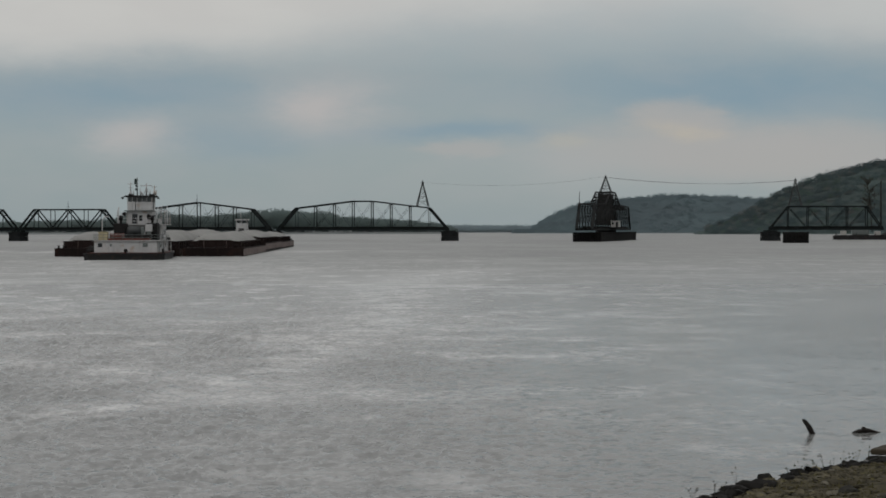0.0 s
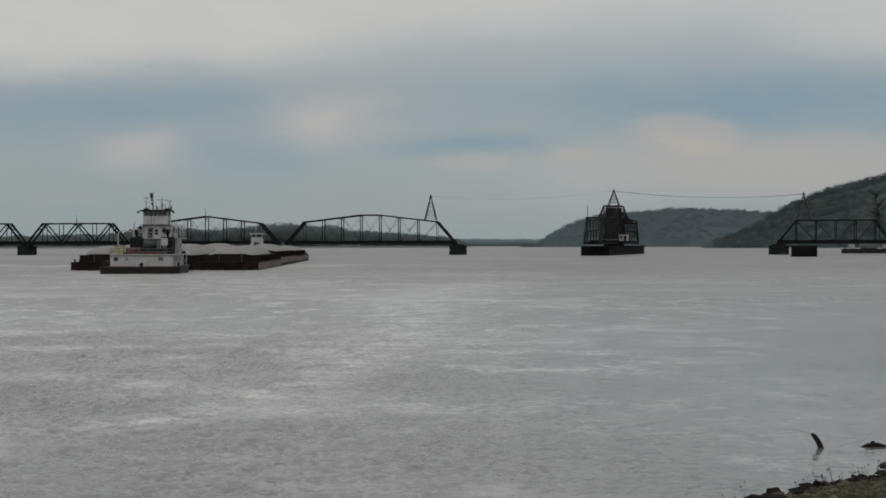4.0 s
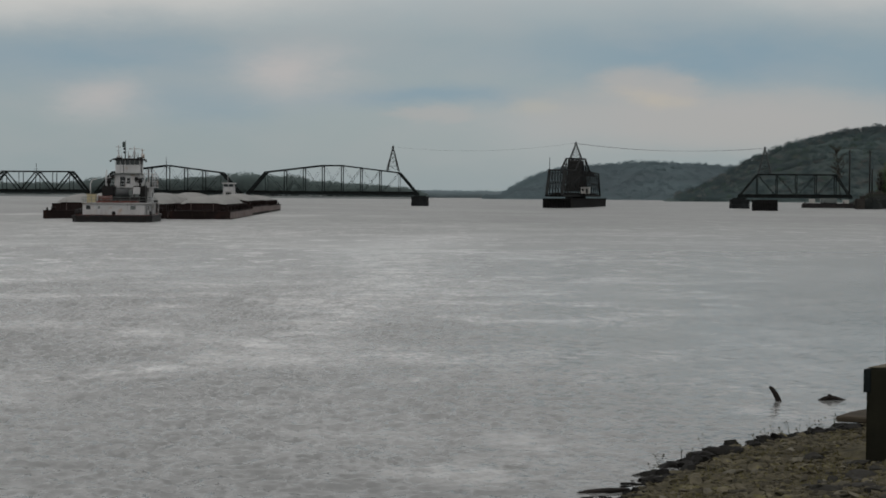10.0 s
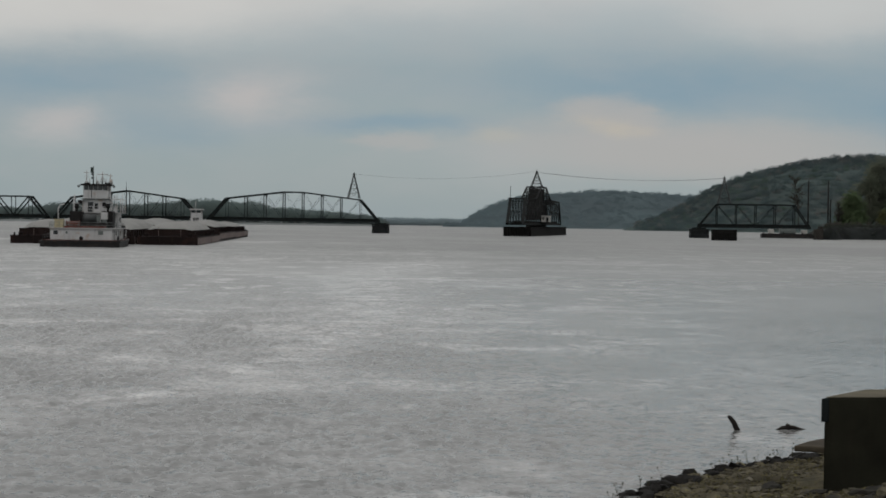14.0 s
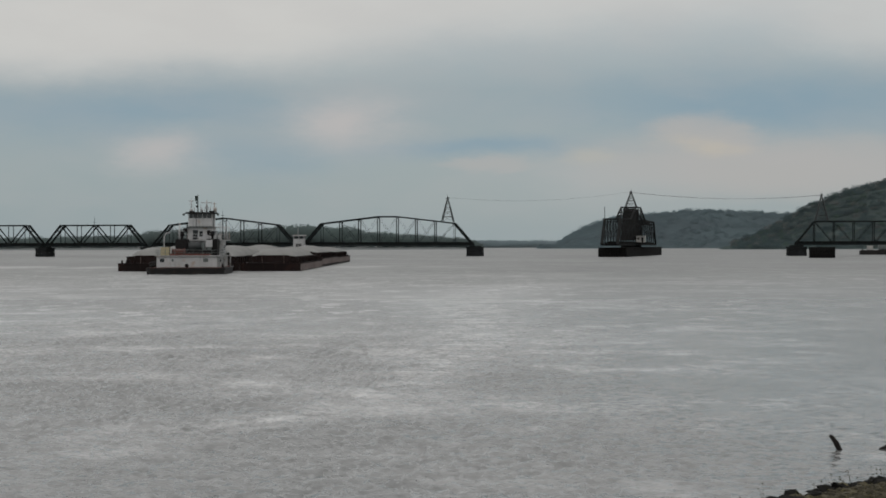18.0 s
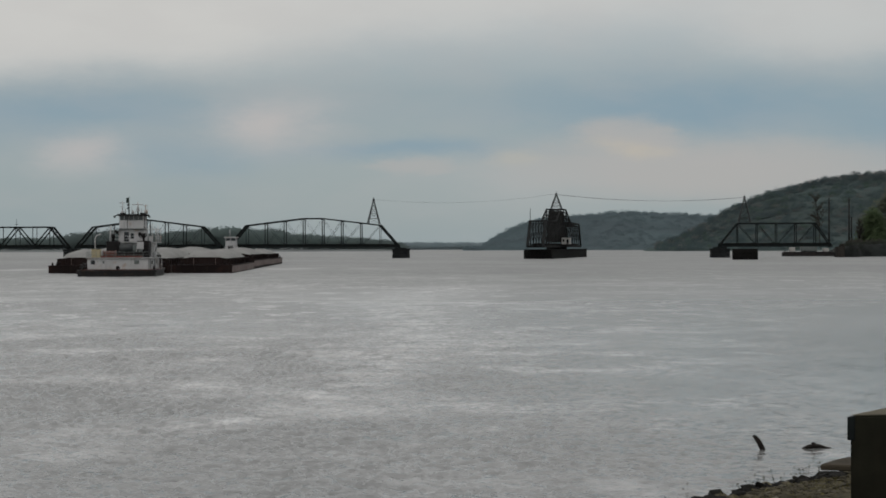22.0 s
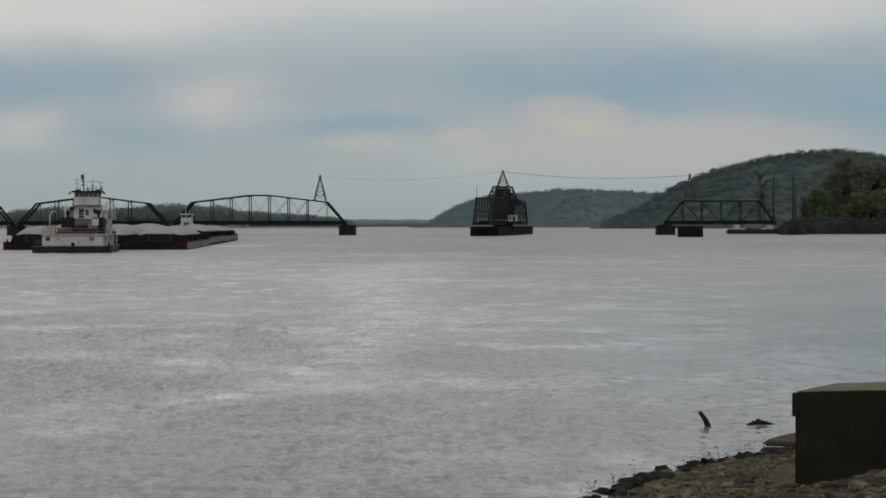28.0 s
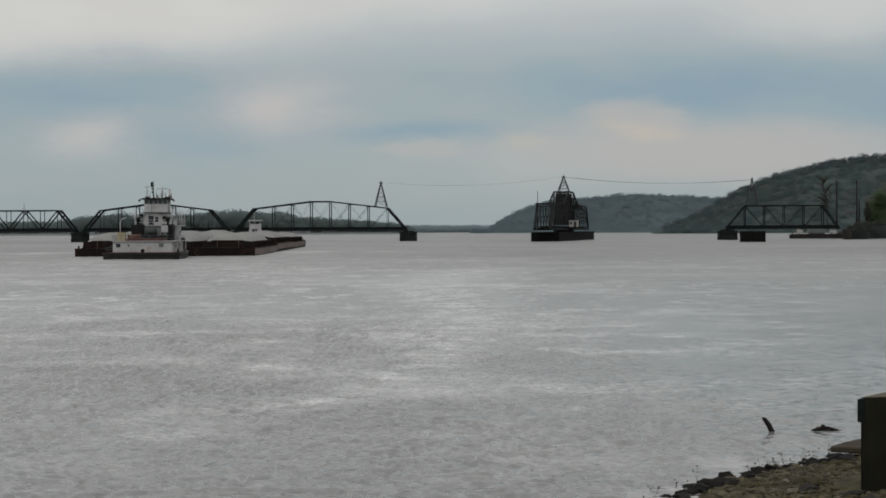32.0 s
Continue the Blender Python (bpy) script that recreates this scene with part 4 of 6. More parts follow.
for side in (-1, 1):
    x = side * 2.9
    box("bottom_chord", M["steel_swing"], swing, x - 0.3, x + 0.3, -ARM, ARM, RAIL_Z - 1.5, RAIL_Z - 0.7)
    for a, b in zip(ys[1:-1], ys[2:-1]):
        beam("top_chord", M["steel_swing"], swing, (x, a, swing_top(a)), (x, b, swing_top(b)), 0.5, 0.55)
    beam("end_post", M["steel_swing"], swing, (x, -ARM, RAIL_Z - 1), (x, ys[1], swing_top(ys[1])), 1.0, 0.9)
    beam("end_post", M["steel_swing"], swing, (x, ARM, RAIL_Z - 1), (x, ys[-2], swing_top(ys[-2])), 0.7, 0.7)
    for y in ys[1:-1]:
        beam("post", M["steel_swing"], swing, (x, y, RAIL_Z - 1), (x, y, swing_top(y)), 0.26)
    for k, (a, b) in enumerate(zip(ys[1:-2], ys[2:-1])):
        if b <= 0:
            beam("diagonal", M["steel_swing"], swing, (x, a, RAIL_Z - 1), (x, b, swing_top(b)), 0.2)
        else:
            beam("diagonal", M["steel_swing"], swing, (x, a, swing_top(a)), (x, b, RAIL_Z - 1), 0.2)
        for za, zb in ((0.08, 0.55), (0.5, 0.95), (0.55, 0.08), (0.95, 0.5)):
            low_a, low_b = swing_top(a) - RAIL_Z, swing_top(b) - RAIL_Z
            beam("lacing_bar", M["steel_swing"], swing, (x, a, RAIL_Z + low_a * za), (x, b, RAIL_Z + low_b * zb), 0.12)
        beam("counter", M["steel_swing"], swing, (x, a, (swing_top(a) + RAIL_Z) / 2), (x, b, (swing_top(b) + RAIL_Z) / 2), 0.14)
for y in ys[1:-1]:
    z = swing_top(y)
    beam("top_strut", M["steel_swing"], swing, (-2.9, y, z), (2.9, y, z), 0.3, 0.4)
    beam("sway_brace", M["steel_swing"], swing, (-2.9, y, z - 1.1), (2.9, y, z - 1.1), 0.2, 0.25)
    beam("sway_brace", M["steel_swing"], swing, (-2.9, y, z - 1.1), (0, y, z), 0.14)
    beam("sway_brace", M["steel_swing"], swing, (2.9, y, z - 1.1), (0, y, z), 0.14)
    beam("floor_beam", M["steel_swing"], swing, (-2.9, y, RAIL_Z - 1), (2.9, y, RAIL_Z - 1), 0.4, 0.9)
for a, b in zip(ys[1:-1], ys[2:-1]):
    beam("sway_rod", M["steel_swing"], swing, (-2.9, a, swing_top(a)), (2.9, b, swing_top(b)), 0.12)
    beam("sway_rod", M["steel_swing"], swing, (2.9, a, swing_top(a)), (-2.9, b, swing_top(b)), 0.12)
for x in (-1.0, 0.7):
    box("stringer", M["steel_swing"], swing, x, x + 0.3, -ARM, ARM, RAIL_Z - 1.1, RAIL_Z - 0.35)
bm = bmesh.new()
for i in range(200):
    y = -ARM + (i + 0.5) * 2 * ARM / 200
    bm_box(bm, -2.2, 2.2, y - 0.14, y + 0.14, RAIL_Z - 0.35, RAIL_Z - 0.1)
tagged(part("tie_deck", bm, M["timber"], swing, "row of dark timber ties"), kind="stuff")
for x in (-0.75, 0.75):
    box("rail", M["steel_swing"], swing, x - 0.05, x + 0.05, -ARM, ARM, RAIL_Z - 0.1, RAIL_Z + 0.08)
house = box("operator_house", M["cabin"], swing, 3.3, 6.6, -9.5, -5.6, RAIL_Z - 0.2, RAIL_Z + 2.2, "small off-white operator's cabin")
part("roof", bm_box(bmesh.new(), 3.1, 6.8, -9.8, -5.3, RAIL_Z + 2.2, RAIL_Z + 2.4), M["cabin"], house)
box("window", M["window"], house, 3.7, 4.4, -9.53, -9.49, RAIL_Z + 0.8, RAIL_Z + 1.7)
box("door", M["window"], house, 5.3, 6.1, -9.53, -9.49, RAIL_Z - 0.1, RAIL_Z + 1.8)
box("walkway", M["timber"], swing, 2.9, 7.8, -12.0, 8.0, RAIL_Z - 0.5, RAIL_Z - 0.25)
# solid infill added to stand for the tower's dense overlapping bracing
bm = bm_box(bmesh.new(), -2.5, 2.5, -9.0, 9.0, RAIL_Z + 0.6, RAIL_Z + 13.2)
for v in bm.verts:
    if v.co.z > RAIL_Z + 5:
        v.co.y *= 0.62
room = part("tower_infill", bm, M["infill"], swing, "dark solid infill in place of the tower's dense bracing and machinery")
for i in range(13):
    y = -8.8 + 17.6 * i / 12
    beam("batten", M["timber"], room, (-2.55, y, RAIL_Z + 0.6), (-2.55, y * 0.63, RAIL_Z + 11.4), 0.22, 0.14)
for i in range(4):
    x = -2.2 + 4.4 * i / 3
    beam("batten", M["timber"], room, (x, -9.05, RAIL_Z + 0.6), (x, -5.75, RAIL_Z + 11.4), 0.22, 0.14)
tube("mast", M["steel_swing"], swing, [(-2.9, ys[1], swing_top(ys[1])), (-2.9, ys[1], swing_top(ys[1]) + 4.6)], 0.1, 6)
lattice_tower("cable_tower", "small steel lattice cable tower on the swing span's crown", SWING @ Matrix.Translation((0, 0, 19.8)), 2.2, 6.4)

swing_pier = thing("swing_pier", "long dark timber crib pier under the open swing span", "pier", at=SWING)
bm = bm_prism(bmesh.new(), [(-4.6, -58), (5.4, -58), (5.4, 64), (-4.6, 64)], -2.6, 3.1)
part("crib", bm, M["timber"], swing_pier)
box("cap", M["timber"], swing_pier, -4.9, 5.7, -58.4, 64.4, 3.1, 3.5)
for i in range(11):
    x = -4.6 + i
    tube("pile", M["timber"], swing_pier, [(x, -58.2, -2.6), (x, -58.2, 3.05)], 0.28, 8)
for i in range(42):
    y = -57.5 + 2.9 * i
    tube("pile", M["timber"], swing_pier, [(-4.8, y, -2.6), (-4.8, y, 3.05)], 0.28, 6)
for z in (0.6, 2.0):
    box("waler", M["timber"], swing_pier, -4.9, 5.6, -58.7, -58.45, z, z + 0.35)
pivot = part("pivot_drum", bm_tube(bmesh.new(), [(0, 0, 3.5), (0, 0, RAIL_Z - 1.5)], 4.2, 24), M["pier"], swing_pier)

# cables from tower to tower


def cable(a, b, sag, r=0.045):
    a, b = Vector(a), Vector(b)
    pts = [a.lerp(b, i / 24) - Vector((0, 0, sag * 4 * (i / 24) * (1 - i / 24))) for i in range(25)]
    c = tube("power_cable", M["cable"], None, pts, r, 5)
    tagged(c, "thin sagging cable strung between the bridge towers", "cable", "tower cables")


tip_1 = BRIDGE @ Vector((-22.6, 0, 24.0))
tip_2 = SWING @ Vector((0, 0, 26.1))
tip_3 = BRIDGE @ Vector((127.0, 0, 24.4))
for off in (-0.7, 0.7):
    o = Vector((off, 0, -0.3))
    cable(tip_2 + o, tip_3 + o, 2.0, 0.042)
cable(tip_1, tip_2, 2.4, 0.028)

# ---- things on the right-hand bank ----


def utility_pole(x, y, z0, z1, arm=True):
    p = thing("utility_pole", "tall dark weathered wooden pole on the bank", "pole", "bank poles", at=pose(x, y, 0))
    tube("shaft", M["pole"], p, [(0, 0, z0), (0, 0, z1)], [0.42, 0.30], 8)
    if arm:
        beam("cross_arm", M["pole"], p, (-1.0, 0, z1 - 1.0), (1.0, 0, z1 - 1.0), 0.18, 0.22)


utility_pole(183.2, 775, 4.0, 26.4)
utility_pole(192.4, 775, 4.0, 26.4)
utility_pole(193.5, 775, 4.0, 17.8, False)


def tree(x, y, z, h, r, leaf, label, rng, clumps=4200, bare=0.10, size=0.32):
    """A tree: tapered trunk, limbs and a crown of many small leaf clumps in uneven masses."""
    t = thing("tree", label, "tree", "bank trees", at=pose(x, y, z))
    trunk_h = h * 0.55
    lean = rng.uniform(-0.6, 0.6, 2)
    tube("trunk", M["bark"], t, [(0, 0, -1.2), (lean[0] * 0.3, lean[1] * 0.3, trunk_h * 0.5), (lean[0], lean[1], trunk_h), (lean[0] * 1.3, lean[1] * 1.3, h * 0.9)], [h * 0.022, h * 0.017, h * 0.012, h * 0.003], 8)
    masses = []
    for k in range(19):
        a = rng.uniform(0, math.tau)
        zz = h * rng.uniform(bare + 0.06, 0.92)
        rr = r * rng.uniform(0.35, 0.85) * (1.15 - 0.6 * zz / h)
        end = Vector((math.cos(a) * rr, math.sin(a) * rr, zz))
        start = Vector((lean[0] * 0.7, lean[1] * 0.7, max(h * bare * 0.5, zz - h * 0.18)))
        tube("limb", M["bark"], t, [start, start.lerp(end, 0.55) + Vector((0, 0, h * 0.03)), end], [h * 0.008, h * 0.005, h * 0.002], 6)
        masses.append((end, r * rng.uniform(0.38, 0.56)))
    masses.append((Vector((lean[0], lean[1], h * 0.86)), r * 0.40))
    masses.append((Vector((lean[0], lean[1], h * 0.6)), r * 0.55))
    verts, faces = [], []
    for k in range(int(clumps * 1.7)):
        c, s = masses[rng.integers(len(masses))]
        d = rng.normal(0, 1, 3)
        d = d / np.linalg.norm(d) * s * rng.uniform(0.2, 1.5)
        p = np.array(c) + d * (1, 1, 1.15)
        face = 0.5 * d / np.linalg.norm(d) + np.array((0.0, -0.42, 0.75)) + rng.normal(0, 0.14, 3)
        face /= np.linalg.norm(face)
        a, b = rng.normal(0, 1, (2, 3)) * size * rng.uniform(0.6, 1.4)
        a, b = a - 0.8 * a.dot(face) * face, b - 0.8 * b.dot(face) * face
        i = len(verts)
        verts += [p - a, p + b, p + a, p - b * 0.8]
        faces.append((i, i + 1, i + 2, i + 3))
    crown = mesh_from("crown", verts, faces, leaf)
    crown.parent = t
    return t


TR = np.random.default_rng(21)
tree(204.5, 778, 4.6, 15.5, 6.4, M["leaf_green"], "full green broadleaf tree on the earth bank", TR, 6300, 0.02)
tree(213.5, 784, 4.6, 26.0, 5.5, M["leaf_olive"], "tall olive spring tree on the bank", TR)
tree(219.5, 790, 4.6, 33.0, 7.5, M["leaf_olive"], "tallest olive spring tree on the bank", TR, 6000)
tree(226.0, 782, 4.6, 28.0, 6.5, M["leaf_olive"], "tall olive spring tree with an uneven crown", TR, 5400)
tree(233.0, 790, 4.6, 31.0, 7.5, M["leaf_olive"], "tall thin-leaved spring tree on the bank", TR, 6000)
tree(240.0, 784, 4.6, 27.0, 7.0, M["leaf_green"], "broad green tree at the bank's edge", TR, 5400)
tree(248.0, 792, 4.6, 31.0, 8.0, M["leaf_olive"], "tall olive tree farther along the bank", TR, 5400)
tree(257.0, 786, 4.6, 28.0, 8.0, M["leaf_olive"], "olive tree farther along the bank", TR, 4800)
tree(215.6, 768, 4.6, 8.5, 2.4, M["leaf_yellow"], "small yellow-green sapling on the bank", TR, 500, size=0.3)
tree(222.0, 770, 4.6, 13.0, 5.0, M["leaf_green"], "low green bushy tree on the bank", TR, 3900, 0.02)
tree(231.0, 771, 4.6, 14.0, 5.5, M["leaf_olive"], "low olive bushy tree on the bank", TR, 3900, 0.02)
tree(240.0, 772, 4.6, 12.0, 5.0, M["leaf_olive"], "low dark bushy tree on the bank", TR, 3600, 0.02)
tree(209.0, 800, 4.6, 20.0, 5.0, M["leaf_olive"], "slender half-bare tree on the bank", TR, 900)



def bare_tree(x, y, z, h, rng, label, lean=0.0):
    """A leafless tree: a thin trunk with many upswept branches and twigs."""
    t = thing("tree", label, "tree", "bank trees", at=pose(x, y, z))
    top = Vector((lean, 0, h))
    tube("trunk", M["bark"], t, [(0, 0, -1.0), (lean * 0.3, 0, h * 0.4), top], [h * 0.009, h * 0.006, h * 0.002], 7)
    verts, faces = [], []
    for k in range(40):
        f = rng.uniform(0.25, 0.95)
        start = Vector((lean * f * f, 0, h * f))
        a, reach = rng.uniform(0, math.tau), h * rng.uniform(0.06, 0.2) * (1.1 - abs(f - 0.55))
        end = start + Vector((math.cos(a) * reach, math.sin(a) * reach, h * rng.uniform(0.06, 0.16)))
        tube("branch", M["bark"], t, [start, start.lerp(end, 0.5) + Vector(rng.normal(0, 0.25, 3)), end], [h * 0.003, h * 0.002, h * 0.001], 5)
        for _ in range(60):
            p = start.lerp(end, rng.uniform(0.3, 1.05))
            q = p + Vector(rng.normal(0, 0.5, 3)) + Vector((0, 0, 0.8))
            i = len(verts)
            verts += [p, p + Vector((0.07, 0, 0)), q]
            faces.append((i, i + 1, i + 2))
    twigs = mesh_from("twig_haze", verts, faces, M["brush"])
    twigs.parent = t
    tagged(twigs, "haze of fine reddish-brown twigs", kind="stuff")


bare_tree(178.5, 772, 4.4, 22.0, TR, "tall bare reddish-brown tree beside the poles", -2.5)
bare_tree(196.5, 772, 4.4, 11.0, TR, "small bare tree beside the green one")

# moored work barge against the bank
moored = thing("work_barge", "dark moored work barge with small white deckhouses", "barge", at=pose(167.5, 742, 0, 0, 0, -8))
bm = bm_box(bmesh.new(), -12.5, 12.5, -4, 4, -1.0, 2.0)
part("hull", bevel(bm, 0.35, 2), M["boat_black"], moored)
box("deckhouse", M["cabin"], moored, -9.4, -7.0, -2.0, 2.0, 2.0, 3.9, "white deckhouse", 0.08)
box("deckhouse", M["cabin"], moored, 5.0, 7.4, -2.2, 2.2, 2.0, 3.6, "low pale deckhouse", 0.08)
box("cargo_crate", M["tank"], moored, -4.6, 2.4, -2.4, 2.4, 2.0, 4.4, "dull grey covered gear", 0.3)
for x in (-11.5, -3, 5, 11.5):
    tube("bollard", M["boat_black"], moored, [(x, -3.5, 1.9), (x, -3.5, 2.7)], 0.2, 8)

# ---- the tow: barges, towboats, cargo ----
# tow space: origin at the after right corner, y ahead, x to the right
TOW_ROWS = ((0, -41.27, 298.0, -3.35), (8, -39.24, 301.0, -2.87), (16, -37.14, 305.0, -2.4), (24, -35.20, 308.7, -1.9), (32, -33.42, 312.6, -1.4))
BARGE_L, BARGE_W = 59.0, 10.7
FREE = 1.45


def barge():
    """A loaded hopper barge: raked hull, side decks, hopper coaming, fittings."""
    b = thing("hopper_barge", "rust-red open hopper barge loaded with pale crushed stone", "barge", "barges of the tow")
    w, length = BARGE_W / 2, BARGE_L
    # raked hull from a side profile
    prof = [(0.0, FREE), (0.0, -0.2), (2.6, -2.4), (length - 5.5, -2.4), (length, 0.25), (length, FREE)]
    bm = bmesh.new()
    rows = [[bm.verts.new((x, y, z)) for y, z in prof] for x in (-w, w)]
    n = len(prof)
    for i in range(n):
        bm.faces.new((rows[0][i], rows[0][(i + 1) % n], rows[1][(i + 1) % n], rows[1][i]))
    bm.faces.new(rows[0])
    bm.faces.new(rows[1][::-1])
    part("hull", bm, M["barge_black"], b)
    # scuffed plating along both sides, and rub rails
    for side in (-1, 1):
        x = side * (w + 0.02)
        box("side_plating", M["barge_side"], b, min(x, x + side * 0.03), max(x, x + side * 0.03), 0.15, length - 0.2, 0.12, FREE - 0.12, "scuffed grey side plating")
        box("rub_rail", M["barge_black"], b, min(x, x + side * 0.09), max(x, x + side * 0.09), 0.1, length - 0.1, FREE - 0.12, FREE + 0.02)
    box("deck_plate", M["barge_red"], b, -w + 0.04, w - 0.04, 0.05, length - 0.05, FREE, FREE + 0.03)
    # hopper coaming
    c0, c1, cw, top = 4.2, length - 5.0, w - 0.85, FREE + 1.15
    for side in (-1, 1):
        x = side * cw
        box("coaming_wall", M["barge_red"], b, x - 0.09, x + 0.09, c0, c1, FREE + 0.03, top)
        for k in range(14):
            y = c0 + 1.8 + k * (c1 - c0 - 3.6) / 13
            box("coaming_rib", M["barge_red"], b, min(x, x + side * 0.30), max(x, x + side * 0.30), y - 0.05, y + 0.05, FREE + 0.03, top - 0.1)
        box("coaming_lip", M["barge_red"], b, x - 0.16, x + 0.16, c0, c1, top, top + 0.09)
    for y in (c0, c1):
        # end coamings rise above the sides and slope off at the corners
        bm = bmesh.new()
        front, back = ([bm.verts.new((x, y + d, z)) for x, z in ((-cw, FREE + 0.03), (cw, FREE + 0.03), (cw, top), (cw - 1.6, top + 0.18), (1.6 - cw, top + 0.18), (-cw, top))] for d in (-0.09, 0.09))
        bm.faces.new(front)
        bm.faces.new(back[::-1])
        for i in range(6):
            bm.faces.new((front[i], front[(i + 1) % 6], back[(i + 1) % 6], back[i]))
        wall = part("end_coaming", bm, M["barge_red"], b)
        for k in range(5):
            x = -cw + 1.4 + k * (2 * cw - 2.8) / 4
            box("stiffener", M["barge_red"], wall, x - 0.06, x + 0.06, y - 0.32, y - 0.09, FREE + 0.03, top + 0.1)
        box("coaming_lip", M["barge_red"], b, 1.6 - cw, cw - 1.6, y - 0.16, y + 0.16, top + 0.18, top + 0.27)
    for side in (-1, 1):
        tube("hatch", M["barge_red"], b, [(side * 2.6, 2.2, FREE), (side * 2.6, 2.2, FREE + 0.28)], 0.4, 10)
        tube("winch", M["barge_black"], b, [(side * 3.9 - 0.35, 1.9, FREE + 0.35), (side * 3.9 + 0.35, 1.9, FREE + 0.35)], 0.3, 10)
        box("winch_stand", M["barge_black"], b, side * 3.9 - 0.4, side * 3.9 + 0.4, 1.6, 2.2, FREE, FREE + 0.2)
    box("hopper_floor", M["barge_red"], b, -cw, cw, c0, c1, FREE + 0.04, FREE + 0.12)
    for x in (-w + 0.55, w - 0.55):
        for y in (0.8, length * 0.5, length - 0.9):
            tube("timberhead", M["barge_black"], b, [(x, y, FREE), (x, y, FREE + 0.55)], 0.16, 8)
    for side in (-1, 1):
        beam("ladder_rail", M["barge_side"], b, (side * 2.0, c0 - 0.1, FREE), (side * 2.0, c0 - 0.1, top + 0.6), 0.06)
    return b


def cargo_heap(seed, level):
    """A long uneven heap of crushed stone that fills a hopper."""
    xs = [-4.2 + 8.4 * i / 14 for i in range(15)]
    y0, y1 = 4.5, BARGE_L - 5.3
    yy = [y0 + (y1 - y0) * i / 56 for i in range(57)]

    def height(x, y):
        k = (y - y0) / (y1 - y0)
        ends = min(1.0, k / 0.05, (1 - k) / 0.2)
        ends = math.sin(ends * math.pi / 2)
        side = math.cos(x / 4.3 * math.pi / 2) ** 0.5
        lump = 0.86 + 0.35 * noise.noise((seed * 9.1, y * 0.03, 0)) + 0.1 * noise.noise((x * 0.8, y * 0.5, seed))
        return FREE + 0.85 + level * ends * side * lump
    heap = grid_mesh("stone_load", xs, yy, height, M["cargo"])
    return tagged(heap, "long pale grey heap of crushed stone filling a barge's hopper", "cargo", "barge loads", "stuff")


RIDE = (0.0, 0.4, 0.25)  # the forward barges ride a little higher
TOW = []  # (thing, pose in tow space)
first = barge()
for col in range(3):
    for row in range(3):
        shift = {0: 0.0, 1: -0.4, 2: -0.9}[col]
        local = pose(-BARGE_W / 2 - 0.05 - col * (BARGE_W + 0.35), row * (BARGE_L + 0.3) + shift, RIDE[row])
        ob = first if (col, row) == (0, 0) else copy_thing(first, local)
        TOW.append((ob, local))
        TOW.append((cargo_heap(col * 3 + row + 1, (2.4, 2.1, 1.8)[row] if col else (2.3, 1.9, 1.7)[row]), local))


def rail_run(parent, points, height=1.0, mat="white", bars=2):
    """Deck railing along points: posts and pipe rails, each a part."""
    pts = [Vector(p) for p in points]
    for a, b in zip(pts, pts[1:]):
        n = max(1, round((b - a).length / 1.6))
        for i in range(n + 1):
            p = a.lerp(b, i / n)
            tube("rail_post", M[mat], parent, [p, p + Vector((0, 0, height))], 0.035, 5)
        for k in range(bars):
            z = Vector((0, 0, height * (k + 1) / bars))
            tube("hand_rail", M[mat], parent, [a + z, b + z], 0.035, 5)


def windows_on(parent, name, mat, x0, x1, y, z0, z1, n, gap=0.14):
    w = (x1 - x0 - gap * (n - 1)) / n
    for i in range(n):
        a = x0 + i * (w + gap)
        box(name, M[mat], parent, a, a + w, y - 0.03, y + 0.01, z0, z1)


def windows_side(parent, name, mat, x, y0, y1, z0, z1, n, gap=0.14):
    w = (y1 - y0 - gap * (n - 1)) / n
    for i in range(n):
        a = y0 + i * (w + gap)
        box(name, M[mat], parent, x - 0.01, x + 0.03, a, a + w, z0, z1)


